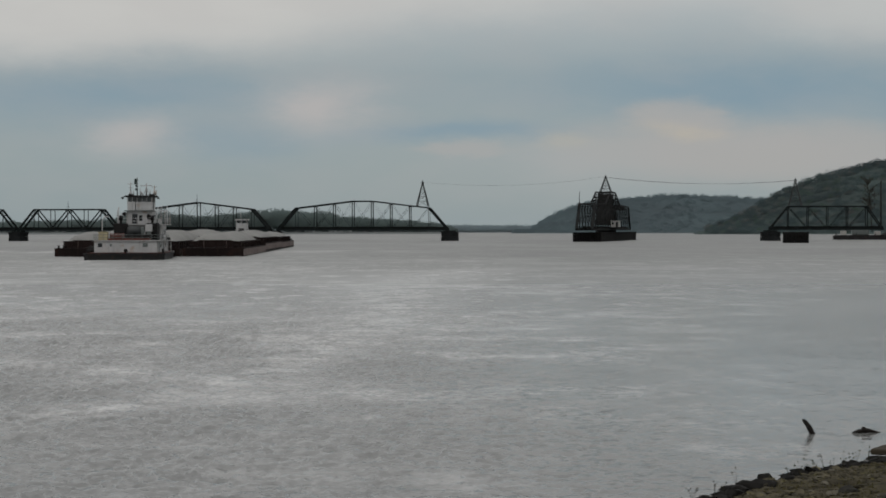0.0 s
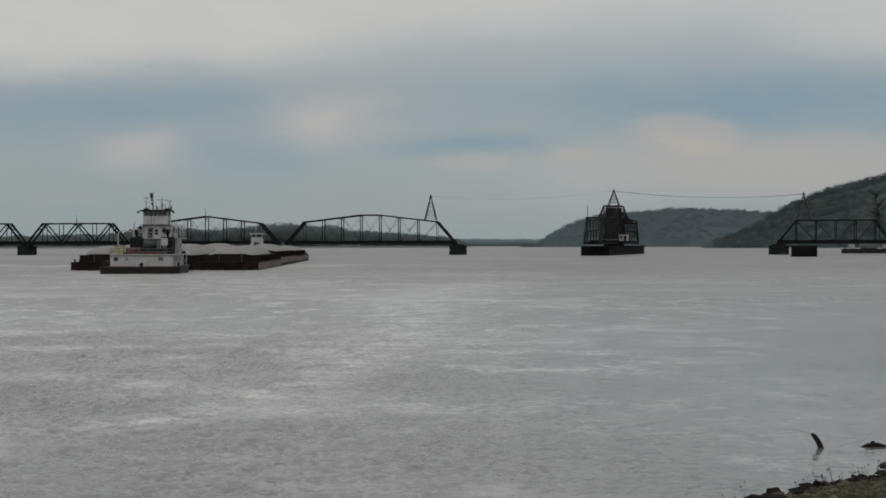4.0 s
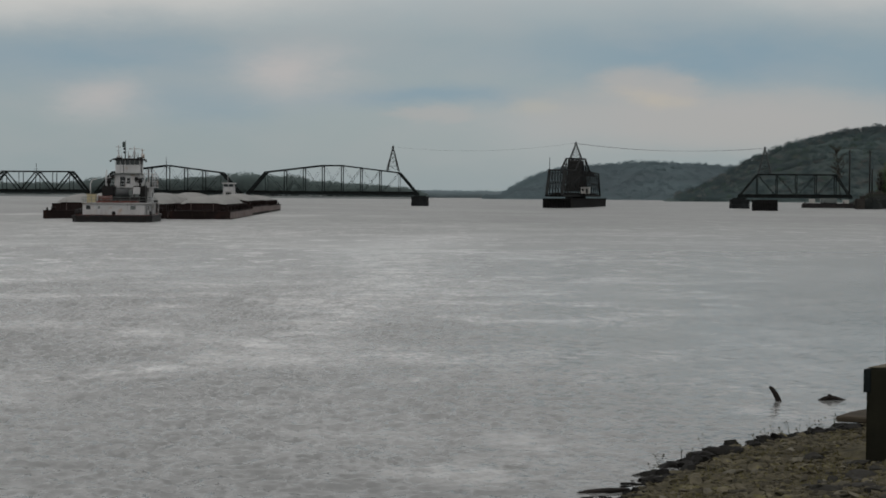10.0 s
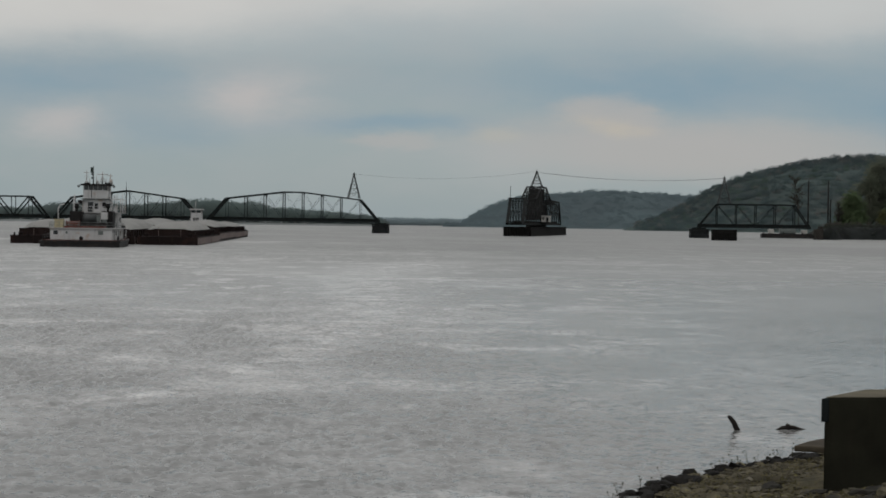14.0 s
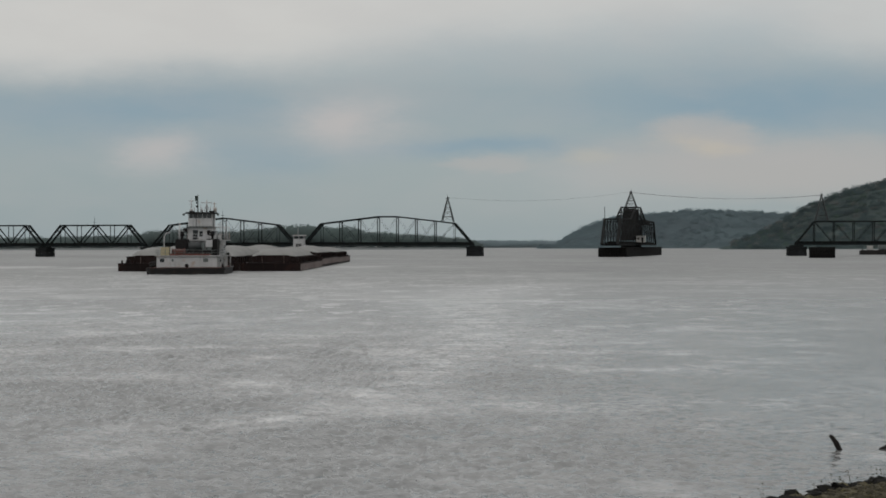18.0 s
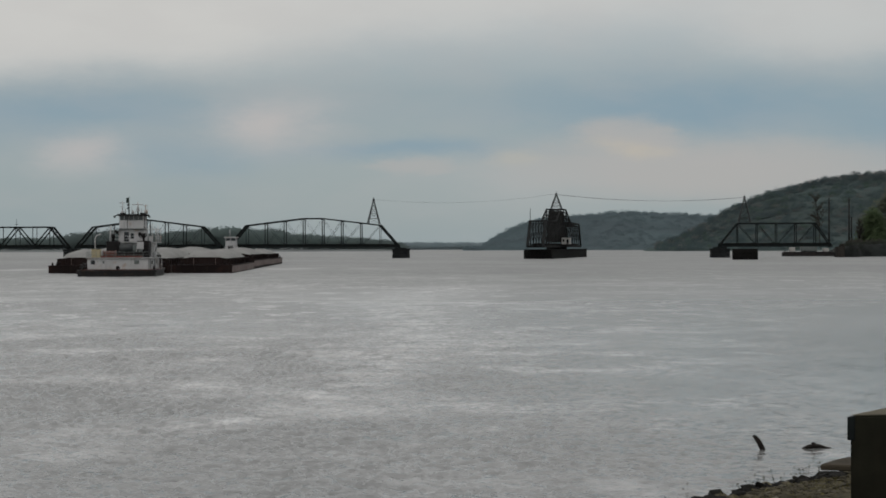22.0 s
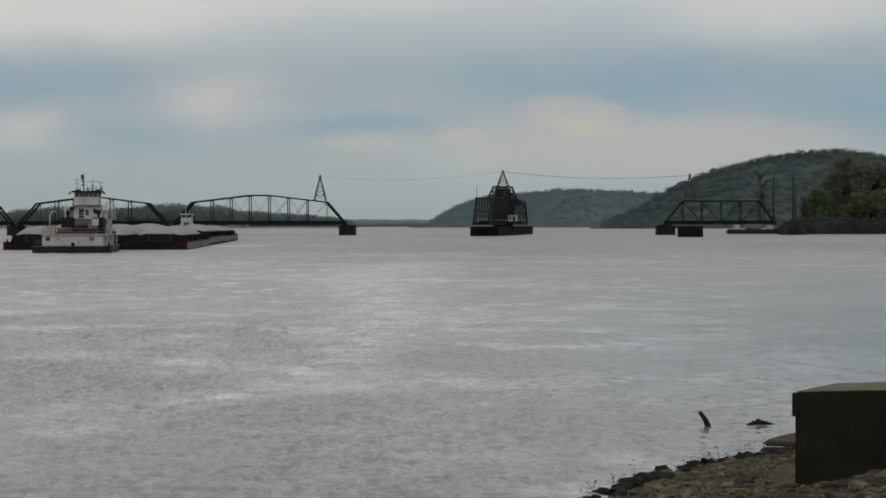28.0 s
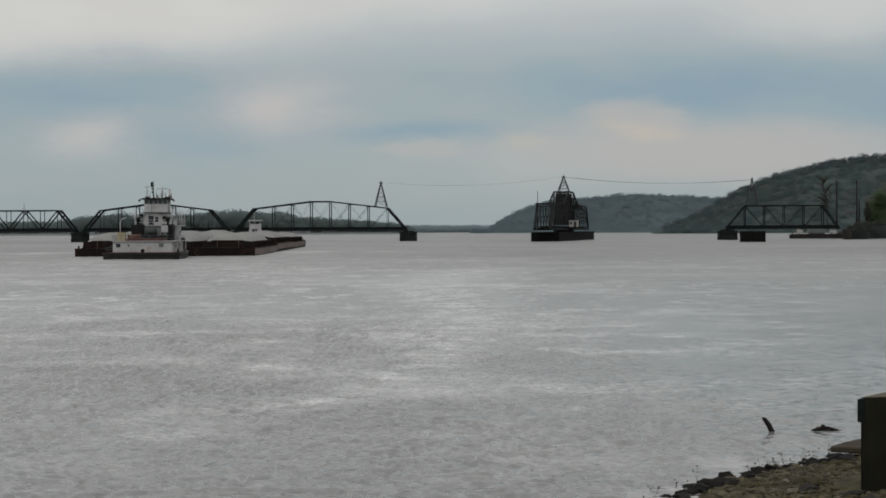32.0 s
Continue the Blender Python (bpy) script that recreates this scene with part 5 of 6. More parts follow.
def towboat():
    """The pushing towboat, stern at y = 0, bow at 32.6."""
    b = thing("towboat", "white river towboat with a black hull and tall pilothouse pushing barges", "towboat")
    bm = bm_prism(bmesh.new(), [(-6.5, 0.7), (-5.8, 0), (5.4, 0), (6.0, 0.7), (5.6, 14.0), (3.7, 31.6), (3.3, 32.5), (-5.0, 32.5), (-5.6, 31.6), (-6.4, 14.0)], -1.2, 0.95)
    part("hull", bm, M["boat_black"], b)
    part("fender_rail", bm_prism(bmesh.new(), [(-6.65, 0.6), (-5.9, -0.18), (5.5, -0.18), (6.15, 0.6), (5.75, 14.0), (3.85, 31.6), (-5.75, 31.6), (-6.55, 14.0)], 0.75, 1.08), M["boat_black"], b, "black rubber-faced rub rail")
    part("deck", bm_prism(bmesh.new(), [(-6.0, 0.5), (5.6, 0.5), (5.3, 14.0), (3.4, 32.2), (-5.2, 32.2), (-6.0, 14.0)], 1.08, 1.13), M["deck_red"], b)
    house = box("deckhouse", M["white"], b, -5.05, 4.75, 1.5, 15.0, 1.13, 2.95, "white-painted steel deckhouse", 0.05)
    box("port", M["window"], house, -4.5, -3.8, 1.46, 1.51, 2.0, 2.6)
    box("louvre", M["tank"], house, 2.5, 3.3, 1.46, 1.51, 2.0, 2.6, "grey ventilation louvre")
    box("plate_seam", M["tank"], house, -2.6, -2.3, 1.46, 1.51, 2.1, 2.5)
    tube("exhaust_port", M["boat_dark"], house, [(-0.15, 1.4, 1.42), (-0.15, 1.6, 1.42)], 0.32, 10)
    for y in (3.5, 9.0):
        box("side_door", M["tank"], house, 4.73, 4.78, y, y + 0.9, 1.2, 2.75)
        box("side_window", M["window"], house, 4.73, 4.78, y + 2.2, y + 3.1, 1.9, 2.5)
    for y in (2.4, 6.0, 10.0, 14.0):
        tube("deck_stanchion", M["white"], b, [(5.4, y, 1.1), (5.4, y, 2.95)], 0.06, 6)
    box("upper_deck", M["white"], b, -5.2, 5.5, 1.2, 15.4, 2.95, 3.06)
    rail_run(b, [(5.4, 11.0, 3.06), (5.4, 1.4, 3.06), (-5.1, 1.4, 3.06), (-5.1, 12.0, 3.06)], 0.9, "tank")
    rail_run(b, [(5.2, 14.5, 1.1), (3.5, 30.0, 1.1)], 0.9)
    for y in (17.5, 20.5, 24.0):
        tube("capstan", M["boat_black"], b, [(3.0, y, 1.1), (3.0, y, 1.9)], [0.34, 0.28], 10)
    box("deck_winch", M["tank"], b, 1.4, 3.2, 26.5, 28.2, 1.13, 1.95, "grey deck winch", 0.1)
    tube("coiled_line", M["rope"], b, [(1.2, 18.0, 1.1), (1.2, 18.0, 1.4)], [0.8, 0.7], 14, "coil of mooring line")
    rail_run(b, [(-5.3, 1.3, 1.1), (-6.1, 0.9, 1.1), (-6.1, 8.0, 1.1)], 0.9, "tank_dark")
    # gear on the after upper deck
    locker = box("deck_locker", M["yellow"], b, -4.5, -3.1, 2.2, 3.4, 3.06, 4.35, "pale yellow deck locker", 0.05)
    box("lid", M["yellow"], locker, -4.55, -3.05, 2.15, 3.45, 4.35, 4.43)
    winch = tube("winch_drum", M["deck_red"], b, [(-2.7, 3.0, 3.62), (-0.7, 3.0, 3.62)], 0.5, 12, "rust-red winch drum")
    for x in (-2.7, -0.7):
        tube("flange", M["deck_red"], winch, [(x - 0.05, 3.0, 3.62), (x + 0.05, 3.0, 3.62)], 0.62, 12)
    box("winch_bed", M["deck_red"], b, -3.0, 3.4, 2.2, 4.6, 3.06, 3.35)
    part("work_skiff", bm_prism(bmesh.new(), [(-0.4, 4.0), (3.2, 4.0), (3.6, 4.7), (3.2, 5.4), (-0.4, 5.4), (-0.7, 4.7)], 3.36, 3.95), M["boat_dark"], b, "dark work skiff lying on deck")
    for x, w, z1, y in ((-1.9, 0.95, 5.75, 7.0), (3.1, 0.95, 5.8, 7.2)):
        casing = box("stack_casing", M["boat_dark"], b, x - w, x + w, y, y + 3.0, 3.06, z1, "black engine exhaust casing", 0.1)
        tube("exhaust_pipe", M["boat_dark"], casing, [(x, y + 1.2, z1), (x, y + 1.2, z1 + 0.5)], [0.20, 0.20], 10)
        tube("silencer", M["boat_dark"], casing, [(x, y + 1.2, z1 + 0.5), (x, y + 1.2, z1 + 1.25)], [0.36, 0.30], 12)
    tube("tank", M["tank_dark"], b, [(-0.5, 6.4, 4.55), (1.6, 6.4, 4.55)], 0.72, 14, "dark grey fuel tank")
    box("tank_cradle", M["tank_dark"], b, -0.4, 1.5, 5.8, 7.0, 3.06, 3.9)
    box("gear_box", M["white"], b, 2.35, 3.4, 5.6, 6.2, 4.45, 5.6, "white equipment box", 0.04)
    beam("box_stand", M["tank"], b, (2.9, 5.9, 3.06), (2.9, 5.9, 4.45), 0.6)
    box("gear_box", M["tank"], b, 1.65, 2.2, 5.7, 6.2, 4.2, 5.1, "grey equipment box", 0.04)
    beam("box_stand", M["tank"], b, (1.95, 5.95, 3.06), (1.95, 5.95, 4.2), 0.4)
    tube("davit", M["white"], b, [(-4.2, 4.0, 3.06), (-4.2, 4.0, 6.1), (-3.9, 4.0, 6.7), (-3.2, 4.0, 6.85)], 0.10, 6, "white boat davit")
    # second house, wide to the right-hand side
    second = box("second_house", M["white"], b, -1.9, 4.5, 11.5, 15.0, 3.06, 5.5, "white second-deck house", 0.05)
    windows_on(second, "window", "window", -1.5, 0.6, 11.5, 4.2, 5.0, 2)
    windows_side(second, "window", "window", 4.5, 12.2, 14.4, 4.0, 4.8, 2, 0.6)
    box("bridge_deck", M["white"], b, -2.9, 5.0, 10.8, 17.6, 5.5, 5.63)
    rail_run(b, [(-2.8, 11.0, 5.63), (4.9, 11.0, 5.63), (4.9, 17.4, 5.63)], 0.95)
    box("vent_box", M["white"], b, 3.3, 3.9, 13.6, 14.4, 5.63, 6.5, "white ventilation box", 0.05)
    # open side gallery: stanchions under an awning frame
    for y in (11.0, 14.0, 17.4):
        tube("awning_post", M["white"], b, [(4.8, y, 5.63), (4.8, y, 7.8)], 0.06, 6)
    beam("awning_rail", M["white"], b, (4.8, 11.0, 7.8), (4.8, 17.4, 7.8), 0.1)
    for y in (12.2, 17.2):
        beam("awning_rail", M["white"], b, (2.6, y, 7.8), (4.8, y, 7.8), 0.1)
    box("roof_gear", M["boat_dark"], b, -1.5, -0.7, 13.4, 14.6, 10.3, 10.52, "dark clutter of aerial mounts", 0.05)
    box("roof_gear", M["boat_dark"], b, 1.9, 2.7, 13.4, 14.6, 10.3, 10.55, "dark clutter of aerial mounts", 0.05)
    third = box("third_house", M["white"], b, -1.65, 2.55, 12.6, 17.4, 5.63, 7.75, "white upper house below the pilothouse", 0.05)
    box("door", M["window"], third, -0.75, 0.15, 12.56, 12.61, 5.7, 7.3)
    box("window", M["window"], third, 0.35, 0.95, 12.56, 12.61, 6.2, 7.1)
    tube("life_ring", M["boat_dark"], third, [(2.0, 12.45, 6.75), (2.0, 12.6, 6.75)], 0.36, 12, "dark life ring")
    windows_side(third, "window", "window", 2.55, 13.4, 16.8, 6.5, 7.2, 3, 0.6)
    box("pilot_deck", M["tank"], b, -1.95, 2.9, 12.1, 18.0, 7.75, 7.87)
    pilot = box("pilothouse", M["white"], b, -1.6, 2.45, 13.2, 17.2, 7.87, 9.3, "white pilothouse with windows all round", 0.05)
    box("window_band", M["glass"], pilot, -1.48, 2.33, 13.3, 17.1, 9.3, 10.05, "dark band of pilothouse glass")
    for i in range(6):
        x = -1.6 + i * 3.92 / 5
        box("mullion", M["white"], pilot, x, x + 0.08, 13.19, 13.33, 9.28, 10.08)
    for i in range(6):
        y = 13.2 + i * 3.85 / 5
        box("mullion", M["white"], pilot, 2.32, 2.45, y, y + 0.10, 9.28, 10.08)
    roof = box("roof", M["boat_dark"], b, -1.95, 2.85, 12.5, 17.8, 10.05, 10.32, "dark overhanging pilothouse roof", 0.06)
    for x in (-2.35, 3.45):
        beam("lamp_bracket", M["boat_dark"], roof, (x, 13.2, 10.1), (0.6, 13.2, 10.2), 0.12)
        tube("searchlight", M["tank"], roof, [(x, 12.9, 9.9), (x, 13.5, 9.9)], [0.2, 0.16], 10)
    # masts and aerials
    for x, h, w in ((-1.25, 2.3, 0.10), (-0.15, 3.0, 0.11), (0.35, 1.3, 0.09), (1.35, 2.1, 0.15), (1.95, 1.0, 0.10), (2.65, 1.7, 0.12), (2.95, 0.9, 0.08), (-0.75, 0.9, 0.10)):
        m = tube("mast", M["white"] if h < 3 else M["tank"], b, [(x, 14.5, 10.3), (x, 14.5, 10.3 + h)], [w, w * 0.6], 6)
        if h in (2.3, 1.7):
            beam("crossbar", M["white"], m, (x - 0.5, 14.5, 10.3 + h * 0.85), (x + 0.4, 14.5, 10.3 + h * 0.85), 0.09)
        if h == 2.1:
            beam("radar_bar", M["white"], m, (x - 0.95, 14.5, 11.95), (x + 0.95, 14.5, 11.95), 0.12, 0.14)
            for s in (-1, 1):
                beam("mast_leg", M["white"], m, (x + s * 0.5, 14.5, 10.3), (x, 14.5, 11.8), 0.09)
    part("flag", bm_box(bmesh.new(), -0.62, -0.18, 14.46, 14.54, 12.2, 13.1), M["flag"], b, "dark limp flag on the mast")
    for z in (11.35, 11.95):
        tube("mast_lamp", M["boat_dark"], b, [(-0.3, 14.5, z - 0.16), (-0.3, 14.5, z + 0.16)], 0.17, 8)
    for x, z, r in ((-1.25, 10.75, 0.26), (2.65, 10.85, 0.30), (0.55, 10.8, 0.18)):
        tube("aerial_dome", M["white"], b, [(x, 14.5, z - 0.4), (x, 14.5, z), (x, 14.5, z + r)], [r * 0.9, r, r * 0.4], 10)
    for x, y0, z0 in ((-0.15, 12.4, 10.05), (2.75, 12.4, 10.05)):
        tube("drain_pipe", M["boat_dark"], b, [(x, y0, 7.9), (x, y0, z0)], 0.05, 6)
    for z in (11.6, 12.2):
        beam("aerial_bar", M["white"], b, (-1.65, 14.5, z), (-0.85, 14.5, z), 0.07)
    for x, y0 in ((3.9, 14.0), (4.7, 14.5), (3.3, 16.5)):
        tube("light_pole", M["white"], b, [(x, y0, 5.63), (x, y0, 8.6)], [0.07, 0.05], 6)
    for x, z, r in ((-1.9, 7.3, 0.36), (2.0, 7.0, 0.3)):
        tube("searchlight", M["boat_dark"], b, [(x, 12.0, z), (x, 12.5, z)], [r, r * 0.8], 12)
    for x, y0 in ((-2.7, 11.2), (3.35, 11.0)):
        tube("light_pole", M["white"], b, [(x, y0, 5.63), (x + (0.35 if x > 0 else 0.0), y0, 8.4)], 0.08, 6)
    frame_l = tube("aerial_frame", M["white"], b, [(-3.0, 12.0, 5.63), (-3.0, 12.0, 7.9)], 0.06, 6)
    beam("crossbar", M["white"], frame_l, (-3.4, 12.0, 7.1), (-2.0, 12.0, 7.1), 0.07)
    beam("crossbar", M["white"], frame_l, (-2.4, 12.0, 5.63), (-2.4, 12.0, 7.7), 0.07)
    for x in (3.6, 4.4):
        beam("stair_string", M["white"], b, (x, 8.0, 3.1), (x, 11.2, 5.6), 0.08, 0.2)
    for i in range(8):
        k = (i + 0.5) / 8
        box("stair_tread", M["tank"], b, 3.6, 4.4, 7.9 + 3.2 * k, 8.15 + 3.2 * k, 3.1 + 2.5 * k, 3.15 + 2.5 * k)
    for x in (-3.6, 2.4):
        box("push_knee", M["boat_black"], b, x - 0.6, x + 0.6, 32.2, 32.95, 0.0, 3.4, soft=0.05)
    for x, y in ((-5.7, 1.2), (-5.7, 15.0), (-5.3, 30.0), (5.7, 1.2), (5.2, 15.0), (3.5, 30.0)):
        tube("bitt", M["boat_black"], b, [(x, y, 1.1), (x, y, 1.75)], 0.16, 8)
    return b


def assist_boat():
    """The small assisting boat at the head of the tow."""
    b = thing("assist_boat", "small white assisting towboat at the head of the barges", "towboat")
    bm = bm_prism(bmesh.new(), [(-3.4, 0), (3.4, 0), (3.6, 13), (3.0, 14.5), (-3.0, 14.5), (-3.6, 13)], -1.0, 1.3)
    part("hull", bm, M["boat_black"], b)
    box("deck", M["deck_red"], b, -3.2, 3.2, 0.3, 14, 1.3, 1.36)
    low = box("deckhouse", M["white"], b, -1.65, 1.65, 2.0, 11.0, 1.36, 3.9, "white lower deckhouse", 0.05)
    box("door", M["window"], low, -0.5, 0.5, 1.96, 2.01, 1.5, 3.4)
    mid = box("upper_house", M["white"], b, -1.5, 1.5, 3.0, 8.5, 3.9, 6.5, "white upper house", 0.05)
    box("window", M["window"], mid, -0.8, 0.8, 2.96, 3.01, 4.2, 5.1)
    box("window_band", M["glass"], b, -1.38, 1.38, 3.1, 8.3, 6.5, 7.3, "dark pilothouse glass")
    for x in (-1.5, -0.08, 1.35):
        box("mullion", M["white"], b, x, x + 0.15, 3.0, 3.15, 6.48, 7.32)
    for y in (3.0, 5.6, 8.2):
        box("mullion", M["white"], b, 1.37, 1.5, y, y + 0.15, 6.48, 7.32)
    box("roof", M["white"], b, -1.85, 1.85, 2.5, 9.0, 7.3, 7.65, soft=0.05)
    tube("mast", M["white"], b, [(-0.3, 5, 7.65), (-0.3, 5, 9.7)], 0.08, 6)
    tube("funnel", M["boat_dark"], b, [(1.0, 10.0, 3.9), (1.0, 10.0, 6.2)], 0.3, 8)
    rail_run(b, [(-1.6, 2.1, 3.9), (1.6, 2.1, 3.9), (1.6, 10.5, 3.9)], 0.95)
    return b


pusher = towboat()
TOW.append((pusher, pose(-15.7, -33.9, 0)))
helper = assist_boat()
TOW.append((helper, pose(-15.1, 179.4, 0)))


def tow_line(a, b, sag=0.25):
    c = tube("face_wire", M["boat_black"], None, [Vector(a).lerp(Vector(b), i / 8) - Vector((0, 0, sag * 4 * i / 8 * (1 - i / 8))) for i in range(9)], 0.05, 5)
    return tagged(c, "taut steel wire lashing the towboat to the barges", "wire", "lashings")


TOW.append((tow_line((-9.6, -3.0, 1.7), (-3.0, 0.9, 1.9)), pose(0, 0, 0)))
TOW.append((tow_line((-20.2, -3.0, 1.9), (-27.0, 0.9, 1.9)), pose(0, 0, 0)))

# ---- near shore ----
SR = np.random.default_rng(5)


def rock_mesh(rng, size, flat=0.6, cuts=1):
    """A broken stone: an uneven lump cut by a few flat faces."""
    bm = bmesh.new()
    bmesh.ops.create_icosphere(bm, subdivisions=cuts, radius=1.0)
    k = rng.uniform(0, 50)
    sx, sy, sz = rng.uniform(0.7, 1.35), rng.uniform(0.7, 1.25), flat * rng.uniform(0.7, 1.2)
    planes = rng.normal(0, 1, (7, 3))
    planes = [(Vector(p).normalized(), rng.uniform(0.45, 0.85)) for p in planes]
    for v in bm.verts:
        d = 1 + 0.35 * noise.noise(v.co * 1.3 + Vector((k, 0, 0))) + 0.16 * noise.noise(v.co * 2.9 + Vector((k, 7, 0)))
        c = v.co * d
        for n, far in planes:
            over = c.dot(n) - far
            if over > 0:
                c = c - n * over * 0.9
        v.co = Vector((c.x * sx, c.y * sy, c.z * sz)) * size * 1.15
    return bm


def stones(name, count, size, mat, label, lo, hi, rng, region, cuts=1):
    """Loose bank stones, too many to count, as one object."""
    shapes = []
    for _ in range(10):
        bm = rock_mesh(rng, 1.0, rng.uniform(0.3, 0.6), cuts)
        bm.verts.index_update()
        shapes.append((np.array([v.co[:] for v in bm.verts]), [[v.index for v in f.verts] for f in bm.faces]))
        bm.free()
    verts, faces = [], []
    tries = 0
    while count and tries < 60000:
        tries += 1
        x, y = rng.uniform(*region[0]), rng.uniform(*region[1])
        d = bank_rise(x, y)
        if not lo < d < hi or (6.85 < x and 27.75 < y < 30.0):
            continue
        vs, fs = shapes[rng.integers(10)]
        s = size * rng.uniform(0.3, 1.2) ** 3 * 1.3
        a = rng.uniform(0, math.tau)
        rot = np.array(pose(0, 0, 0, *rng.normal(0, 14, 2), math.degrees(a)).to_3x3())
        i = len(verts)
        verts += list(vs * s @ rot.T + (x, y, bank_height(x, y) + s * rng.uniform(-0.3, 0.12)))
        faces += [[k + i for k in f] for f in fs]
        count -= 1
    return tagged(mesh_from(name, verts, faces, mat), label, "stones", kind="stuff")


stones("bank_stones", 2000, 0.068, M["stone"], "scattered brown and grey stones over the gravel bank", 0.25, 9.0, SR, ((1.5, 13), (21, 38)), 2)
stones("bank_rubble", 420, 0.10, M["rock_grey"], "broken blue-grey rubble below the concrete block", 2.6, 8.0, SR, ((5.5, 11.5), (23, 27.8)), 2)
stones("pale_stones", 420, 0.065, M["stone_pale"], "pale grey-tan broken stones scattered on the bank", 0.6, 9.0, SR, ((1.5, 13), (21, 37)), 2)
stones("loose_gravel", 13000, 0.040, M["stone"], "small pebbles and gravel on the bank", 0.15, 8.0, SR, ((2.0, 11), (23, 37)))
stones("waterline_stones", 420, 0.10, M["wet_stone"], "dark wet stones along the waterline", -0.25, 0.3, SR, ((2.0, 11), (25, 39)))

DRY_ROCKS = ((5.9, 27.6, 0.14), (5.2, 28.4, 0.15), (4.9, 29.6, 0.14), (5.45, 31.9, 0.13), (6.6, 33.3, 0.16), (7.0, 33.2, 0.14), (7.9, 26.9, 0.2), (8.2, 26.7, 0.17), (8.45, 27.0, 0.2), (7.6, 26.5, 0.15), (8.0, 26.2, 0.22), (8.6, 26.4, 0.24))
WET_ROCKS = ((4.95, 30.95, 0.22), (5.2, 31.25, 0.17), (4.7, 30.5, 0.2), (5.35, 30.9, 0.15), (4.45, 30.1, 0.16), (6.2, 33.0, 0.15), (7.45, 33.9, 0.15), (4.2, 29.6, 0.2), (8.0, 33.2, 0.18))
SLAB_ROCKS = ((8.35, 34.15, 0.13), (8.6, 33.95, 0.15), (8.85, 34.2, 0.16), (9.1, 34.5, 0.15), (8.2, 33.8, 0.12))
GREY_ROCKS = ((7.35, 26.9, 0.16), (7.75, 26.6, 0.2), (8.3, 26.95, 0.19), (7.9, 26.1, 0.18), (8.1, 27.3, 0.17), (8.7, 27.2, 0.22), (7.2, 26.1, 0.13), (6.8, 26.7, 0.12), (6.3, 28.9, 0.13))
for x, y, s, wet in [(*r, k) for k, row in enumerate((DRY_ROCKS, WET_ROCKS + SLAB_ROCKS, GREY_ROCKS)) for r in row]:
    r = part("rock", rock_mesh(SR, s, 0.62, 2), M[("stone", "wet_stone", "rock_grey")[wet]])
    r.location = (x, y, max(0.0, bank_height(x, y)) + s * 0.18)
    tagged(r, ("rounded grey-brown rock lying on the bank", "dark wet rock at the waterline", "blue-grey broken rock before the concrete block")[wet], "rock", "bank rocks")

# concrete block
block = thing("concrete_block", "large dark concrete block with a lighter flat top", "concrete block")
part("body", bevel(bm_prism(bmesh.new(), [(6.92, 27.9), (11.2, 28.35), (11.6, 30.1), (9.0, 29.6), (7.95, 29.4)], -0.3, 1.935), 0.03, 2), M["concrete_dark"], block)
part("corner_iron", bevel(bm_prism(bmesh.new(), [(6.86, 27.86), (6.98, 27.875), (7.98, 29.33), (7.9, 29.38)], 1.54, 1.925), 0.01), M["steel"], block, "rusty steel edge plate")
part("top_face", bm_prism(bmesh.new(), [(6.96, 27.96), (11.15, 28.42), (11.5, 30.03), (9.02, 29.54), (7.98, 29.33)], 1.937, 1.947), M["concrete_top"], block, "lighter top surface")
slab = part("broken_slab", bevel(bm_prism(bmesh.new(), [(7.85, 34.1), (8.75, 33.7), (9.4, 34.6), (8.8, 34.95), (8.25, 34.55)], 0.16, 0.28), 0.025), M["slab"])
tagged(slab, "tilted broken concrete slab at the waterline", "slab")
slab.matrix_basis = Matrix.Translation((8.6, 34.4, 0.30)) @ pose(0, 0, 0, 3, -2, 0) @ Matrix.Translation((-8.6, -34.4, -0.2))

# dry grass and moss between the stones
blades, faces = [], []
while len(faces) < 5200:
    x, y = SR.uniform(2, 11), SR.uniform(22, 37)
    if not 0.5 < bank_rise(x, y) < 8 or (6.85 < x and 27.75 < y < 30.1) or noise.noise((x * 0.7, y * 0.7, 9)) < -0.05:
        continue
    z, a, h = bank_height(x, y), SR.uniform(0, math.tau), SR.uniform(0.03, 0.09)
    w, lean = 0.011, SR.normal(0, 0.04, 2)
    i = len(blades)
    blades += [(x - w * math.cos(a), y - w * math.sin(a), z - 0.02), (x + w * math.cos(a), y + w * math.sin(a), z - 0.02), (x + lean[0], y + lean[1], z + h)]
    faces.append((i, i + 1, i + 2))
M["dry_grass"] = foliage("dry_mossy_grass", (0.105, 0.094, 0.040), 0.35, 1.5, 0.35, 0.6)
tagged(mesh_from("dry_grass", blades, faces, M["dry_grass"]), "short dry yellow-green grass and moss between the bank stones", "grass", kind="stuff")

# snags in the water
snag = part("driftwood_snag", bm_tube(bmesh.new(), [(7.76, 39.4, -0.5), (7.74, 39.4, 0.0), (7.66, 39.4, 0.17), (7.57, 39.4, 0.29), (7.52, 39.4, 0.33)], [0.07, 0.07, 0.062, 0.05, 0.03], 10), M["snag"], smooth=True)
tagged(snag, "dark bent driftwood stump sticking out of the water", "driftwood")
log = part("driftwood_log", bm_tube(bmesh.new(), [(8.70, 39.6, -0.02), (8.85, 39.6, 0.04), (9.1, 39.65, 0.05), (9.3, 39.7, 0.0), (9.55, 39.75, -0.05)], [0.03, 0.05, 0.05, 0.03, 0.015], 8), M["snag"], smooth=True)
tagged(log, "dark half-sunken log in the water", "driftwood")
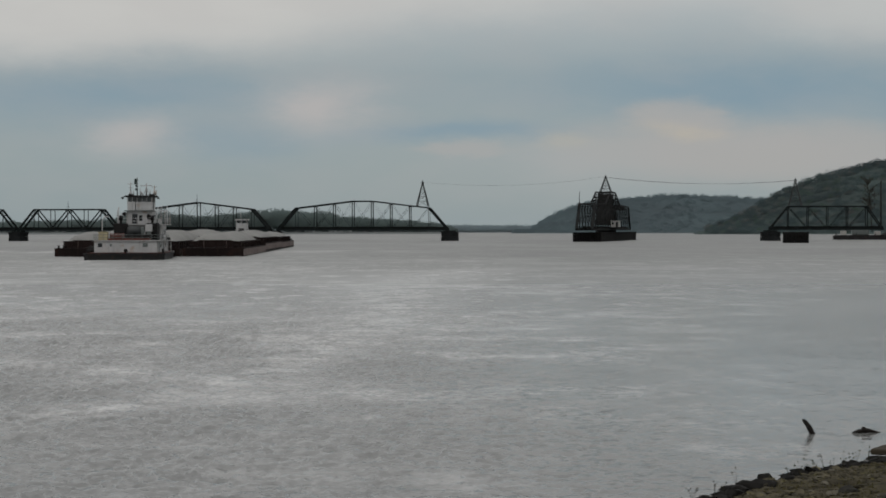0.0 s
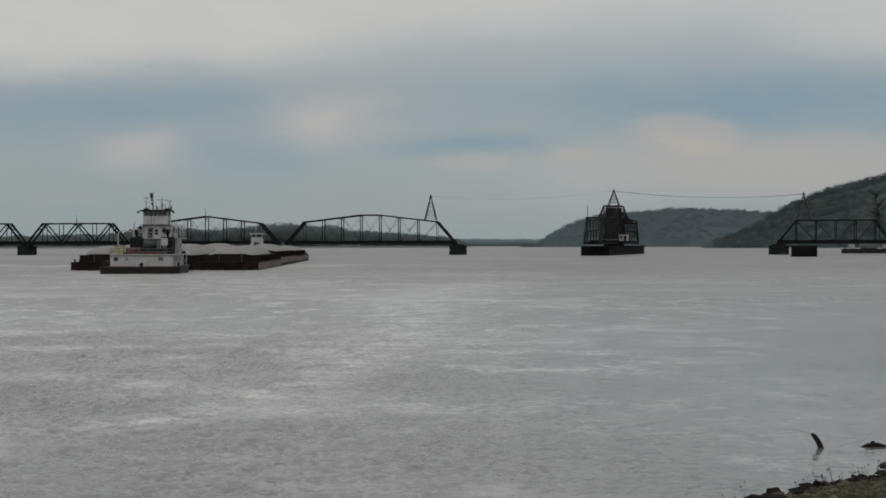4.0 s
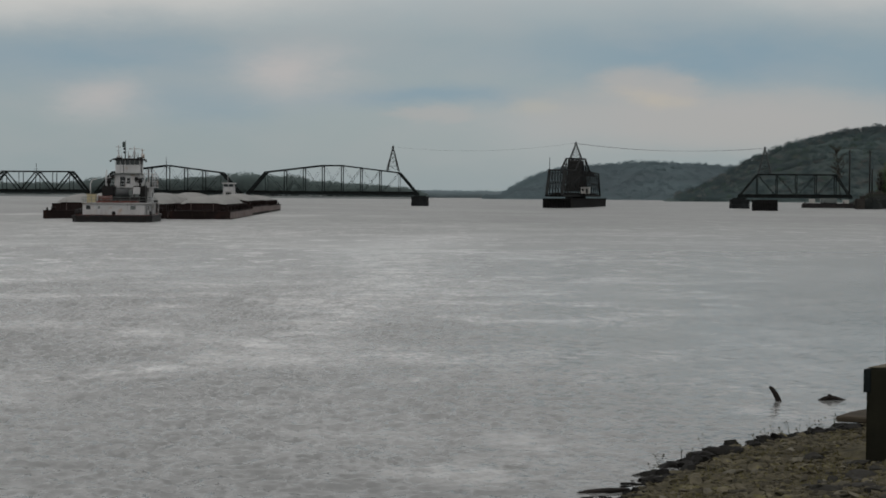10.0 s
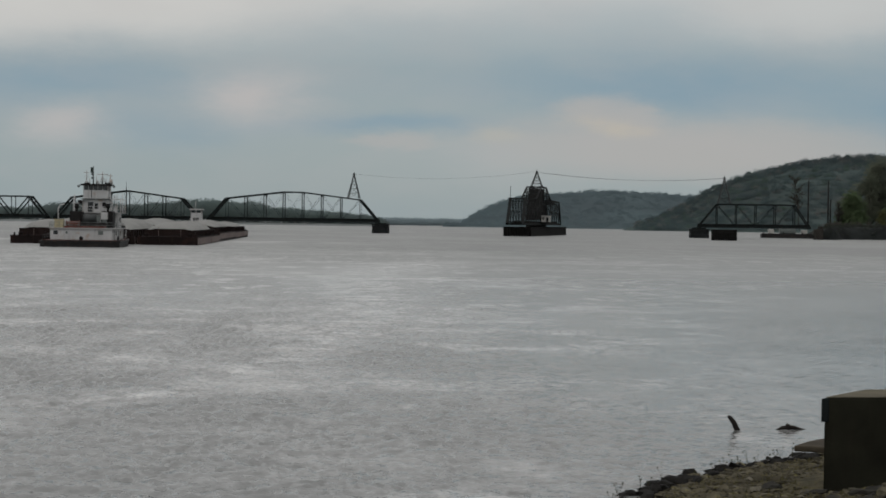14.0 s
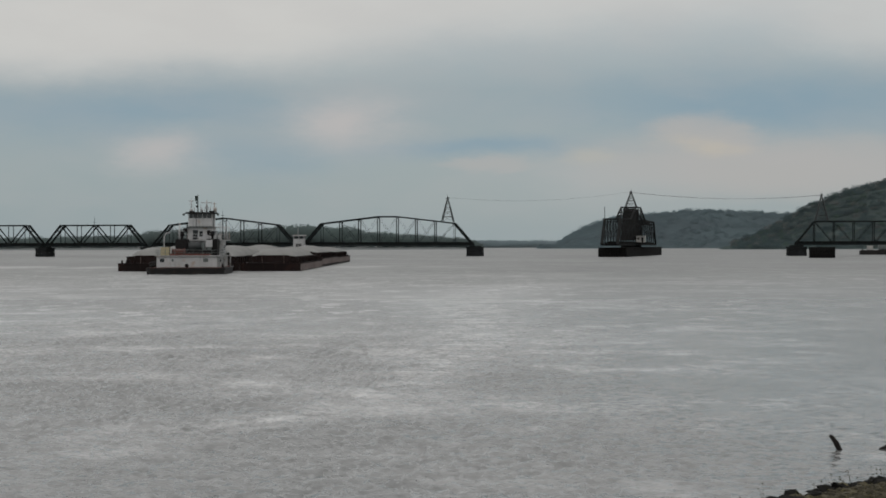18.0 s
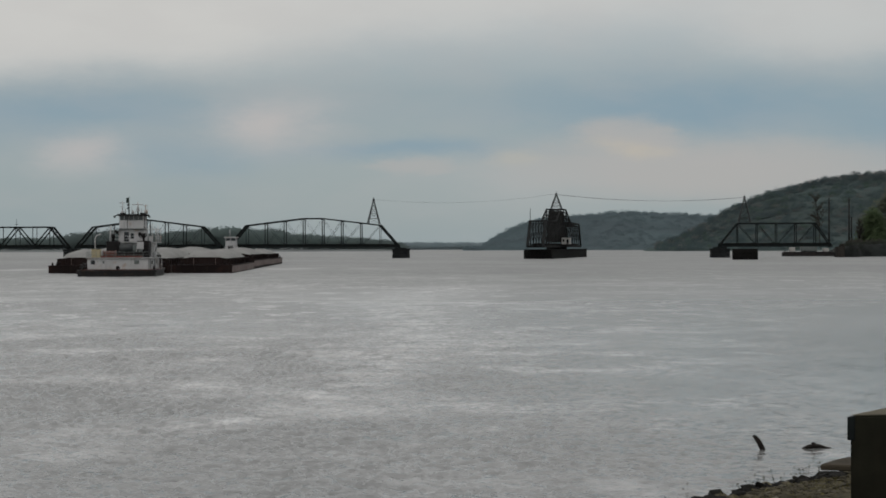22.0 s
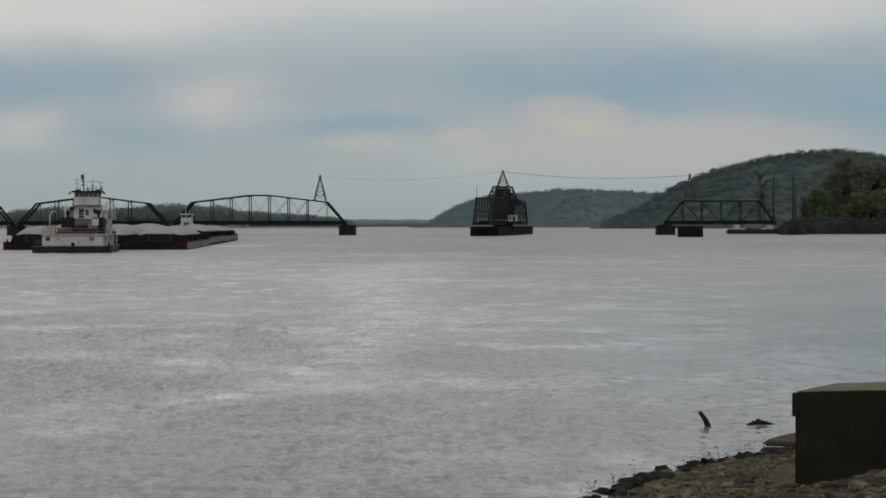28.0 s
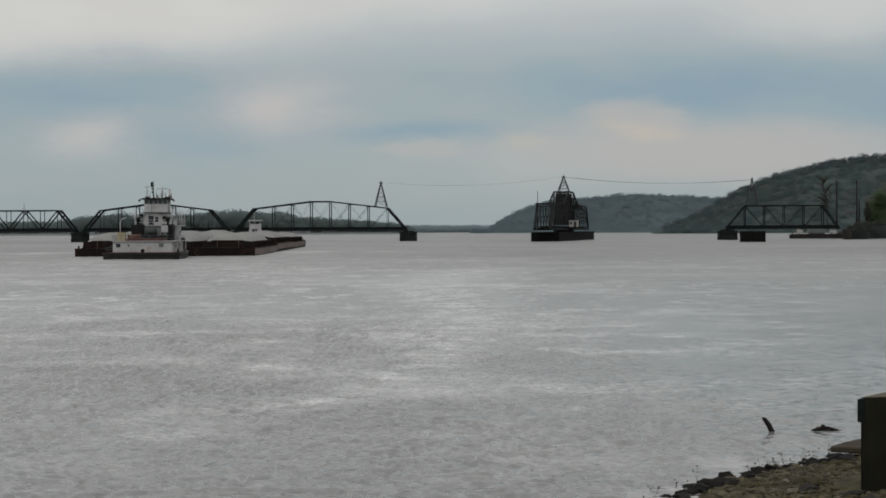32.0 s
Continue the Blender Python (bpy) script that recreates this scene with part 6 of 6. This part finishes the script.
stick = part("driftwood_branch", bm_tube(bmesh.new(), [(2.1, 26.95, 0.0), (2.35, 26.9, 0.03), (2.6, 26.9, 0.05), (2.9, 26.95, 0.06)], [0.02, 0.045, 0.05, 0.03], 8), M["snag"], smooth=True)
tagged(stick, "dark wet driftwood branch stranded at the waterline", "driftwood")
knob = part("rock", rock_mesh(SR, 0.075, 0.9, 2), M["snag"])
knob.location = (8.98, 39.62, 0.10)
tagged(knob, "small dark stone lying on the sunken log", "rock")


def weed(x, y, h, rng, heads=4):
    """A dry weed: thin stems with small tufts."""
    w = thing("weed", "thin dry weed with small dark seed heads at the water's edge", "weed", "shore weeds", at=pose(x, y, max(0.0, bank_height(x, y))))
    for k in range(heads):
        a, s = rng.uniform(0, math.tau), rng.uniform(0.03, 0.12)
        hh = h * rng.uniform(0.55, 1.0)
        top = (math.cos(a) * s, math.sin(a) * s, hh)
        tube("stem", M["weed"], w, [(0, 0, -0.05), (top[0] * 0.4, top[1] * 0.4, hh * 0.6), top], [0.004, 0.003, 0.002], 4)
        verts, faces = [], []
        for _ in range(9):
            p = np.array(top) + rng.normal(0, 0.008, 3)
            d, e = rng.normal(0, 0.007, (2, 3))
            i = len(verts)
            verts += [p - d, p + e, p + d, p - e]
            faces.append((i, i + 1, i + 2, i + 3))
        head = mesh_from("seed_head", verts, faces, M["weed"])
        head.parent = w


for y, off, h in ((29.3, -0.25, 0.3), (30.3, -0.1, 0.22), (31.0, -0.1, 0.5), (31.6, 0.15, 0.18), (32.3, 0.15, 0.2), (32.6, 0.2, 0.26), (32.9, 0.12, 0.3), (33.1, 0.15, 0.22), (33.3, 0.1, 0.34), (33.5, 0.1, 0.24), (33.7, 0.12, 0.36),
                  (33.9, 0.15, 0.28), (34.1, 0.1, 0.4), (34.4, 0.1, 0.34), (34.7, 0.12, 0.26), (35.0, 0.15, 0.3), (29.9, -0.5, 0.2), (28.8, -0.2, 0.24), (30.6, -0.35, 0.2)):
    weed(curve_at(y, SHORE) + off, y, h, SR, 2 if h > 0.45 else 3)


def motions():
    """The tow creeps ahead and swings a little; the river drifts."""
    for ob, local in TOW:
        walk(ob, [(t, pose(x, y, 0, 0, 0, -h) @ local) for t, x, y, h in TOW_ROWS])
    walk(water, [(0, pose(0, 0, 0)), (16, pose(3.2, 1.0, 0)), (32, pose(6.4, 2.0, 0))])


motions()
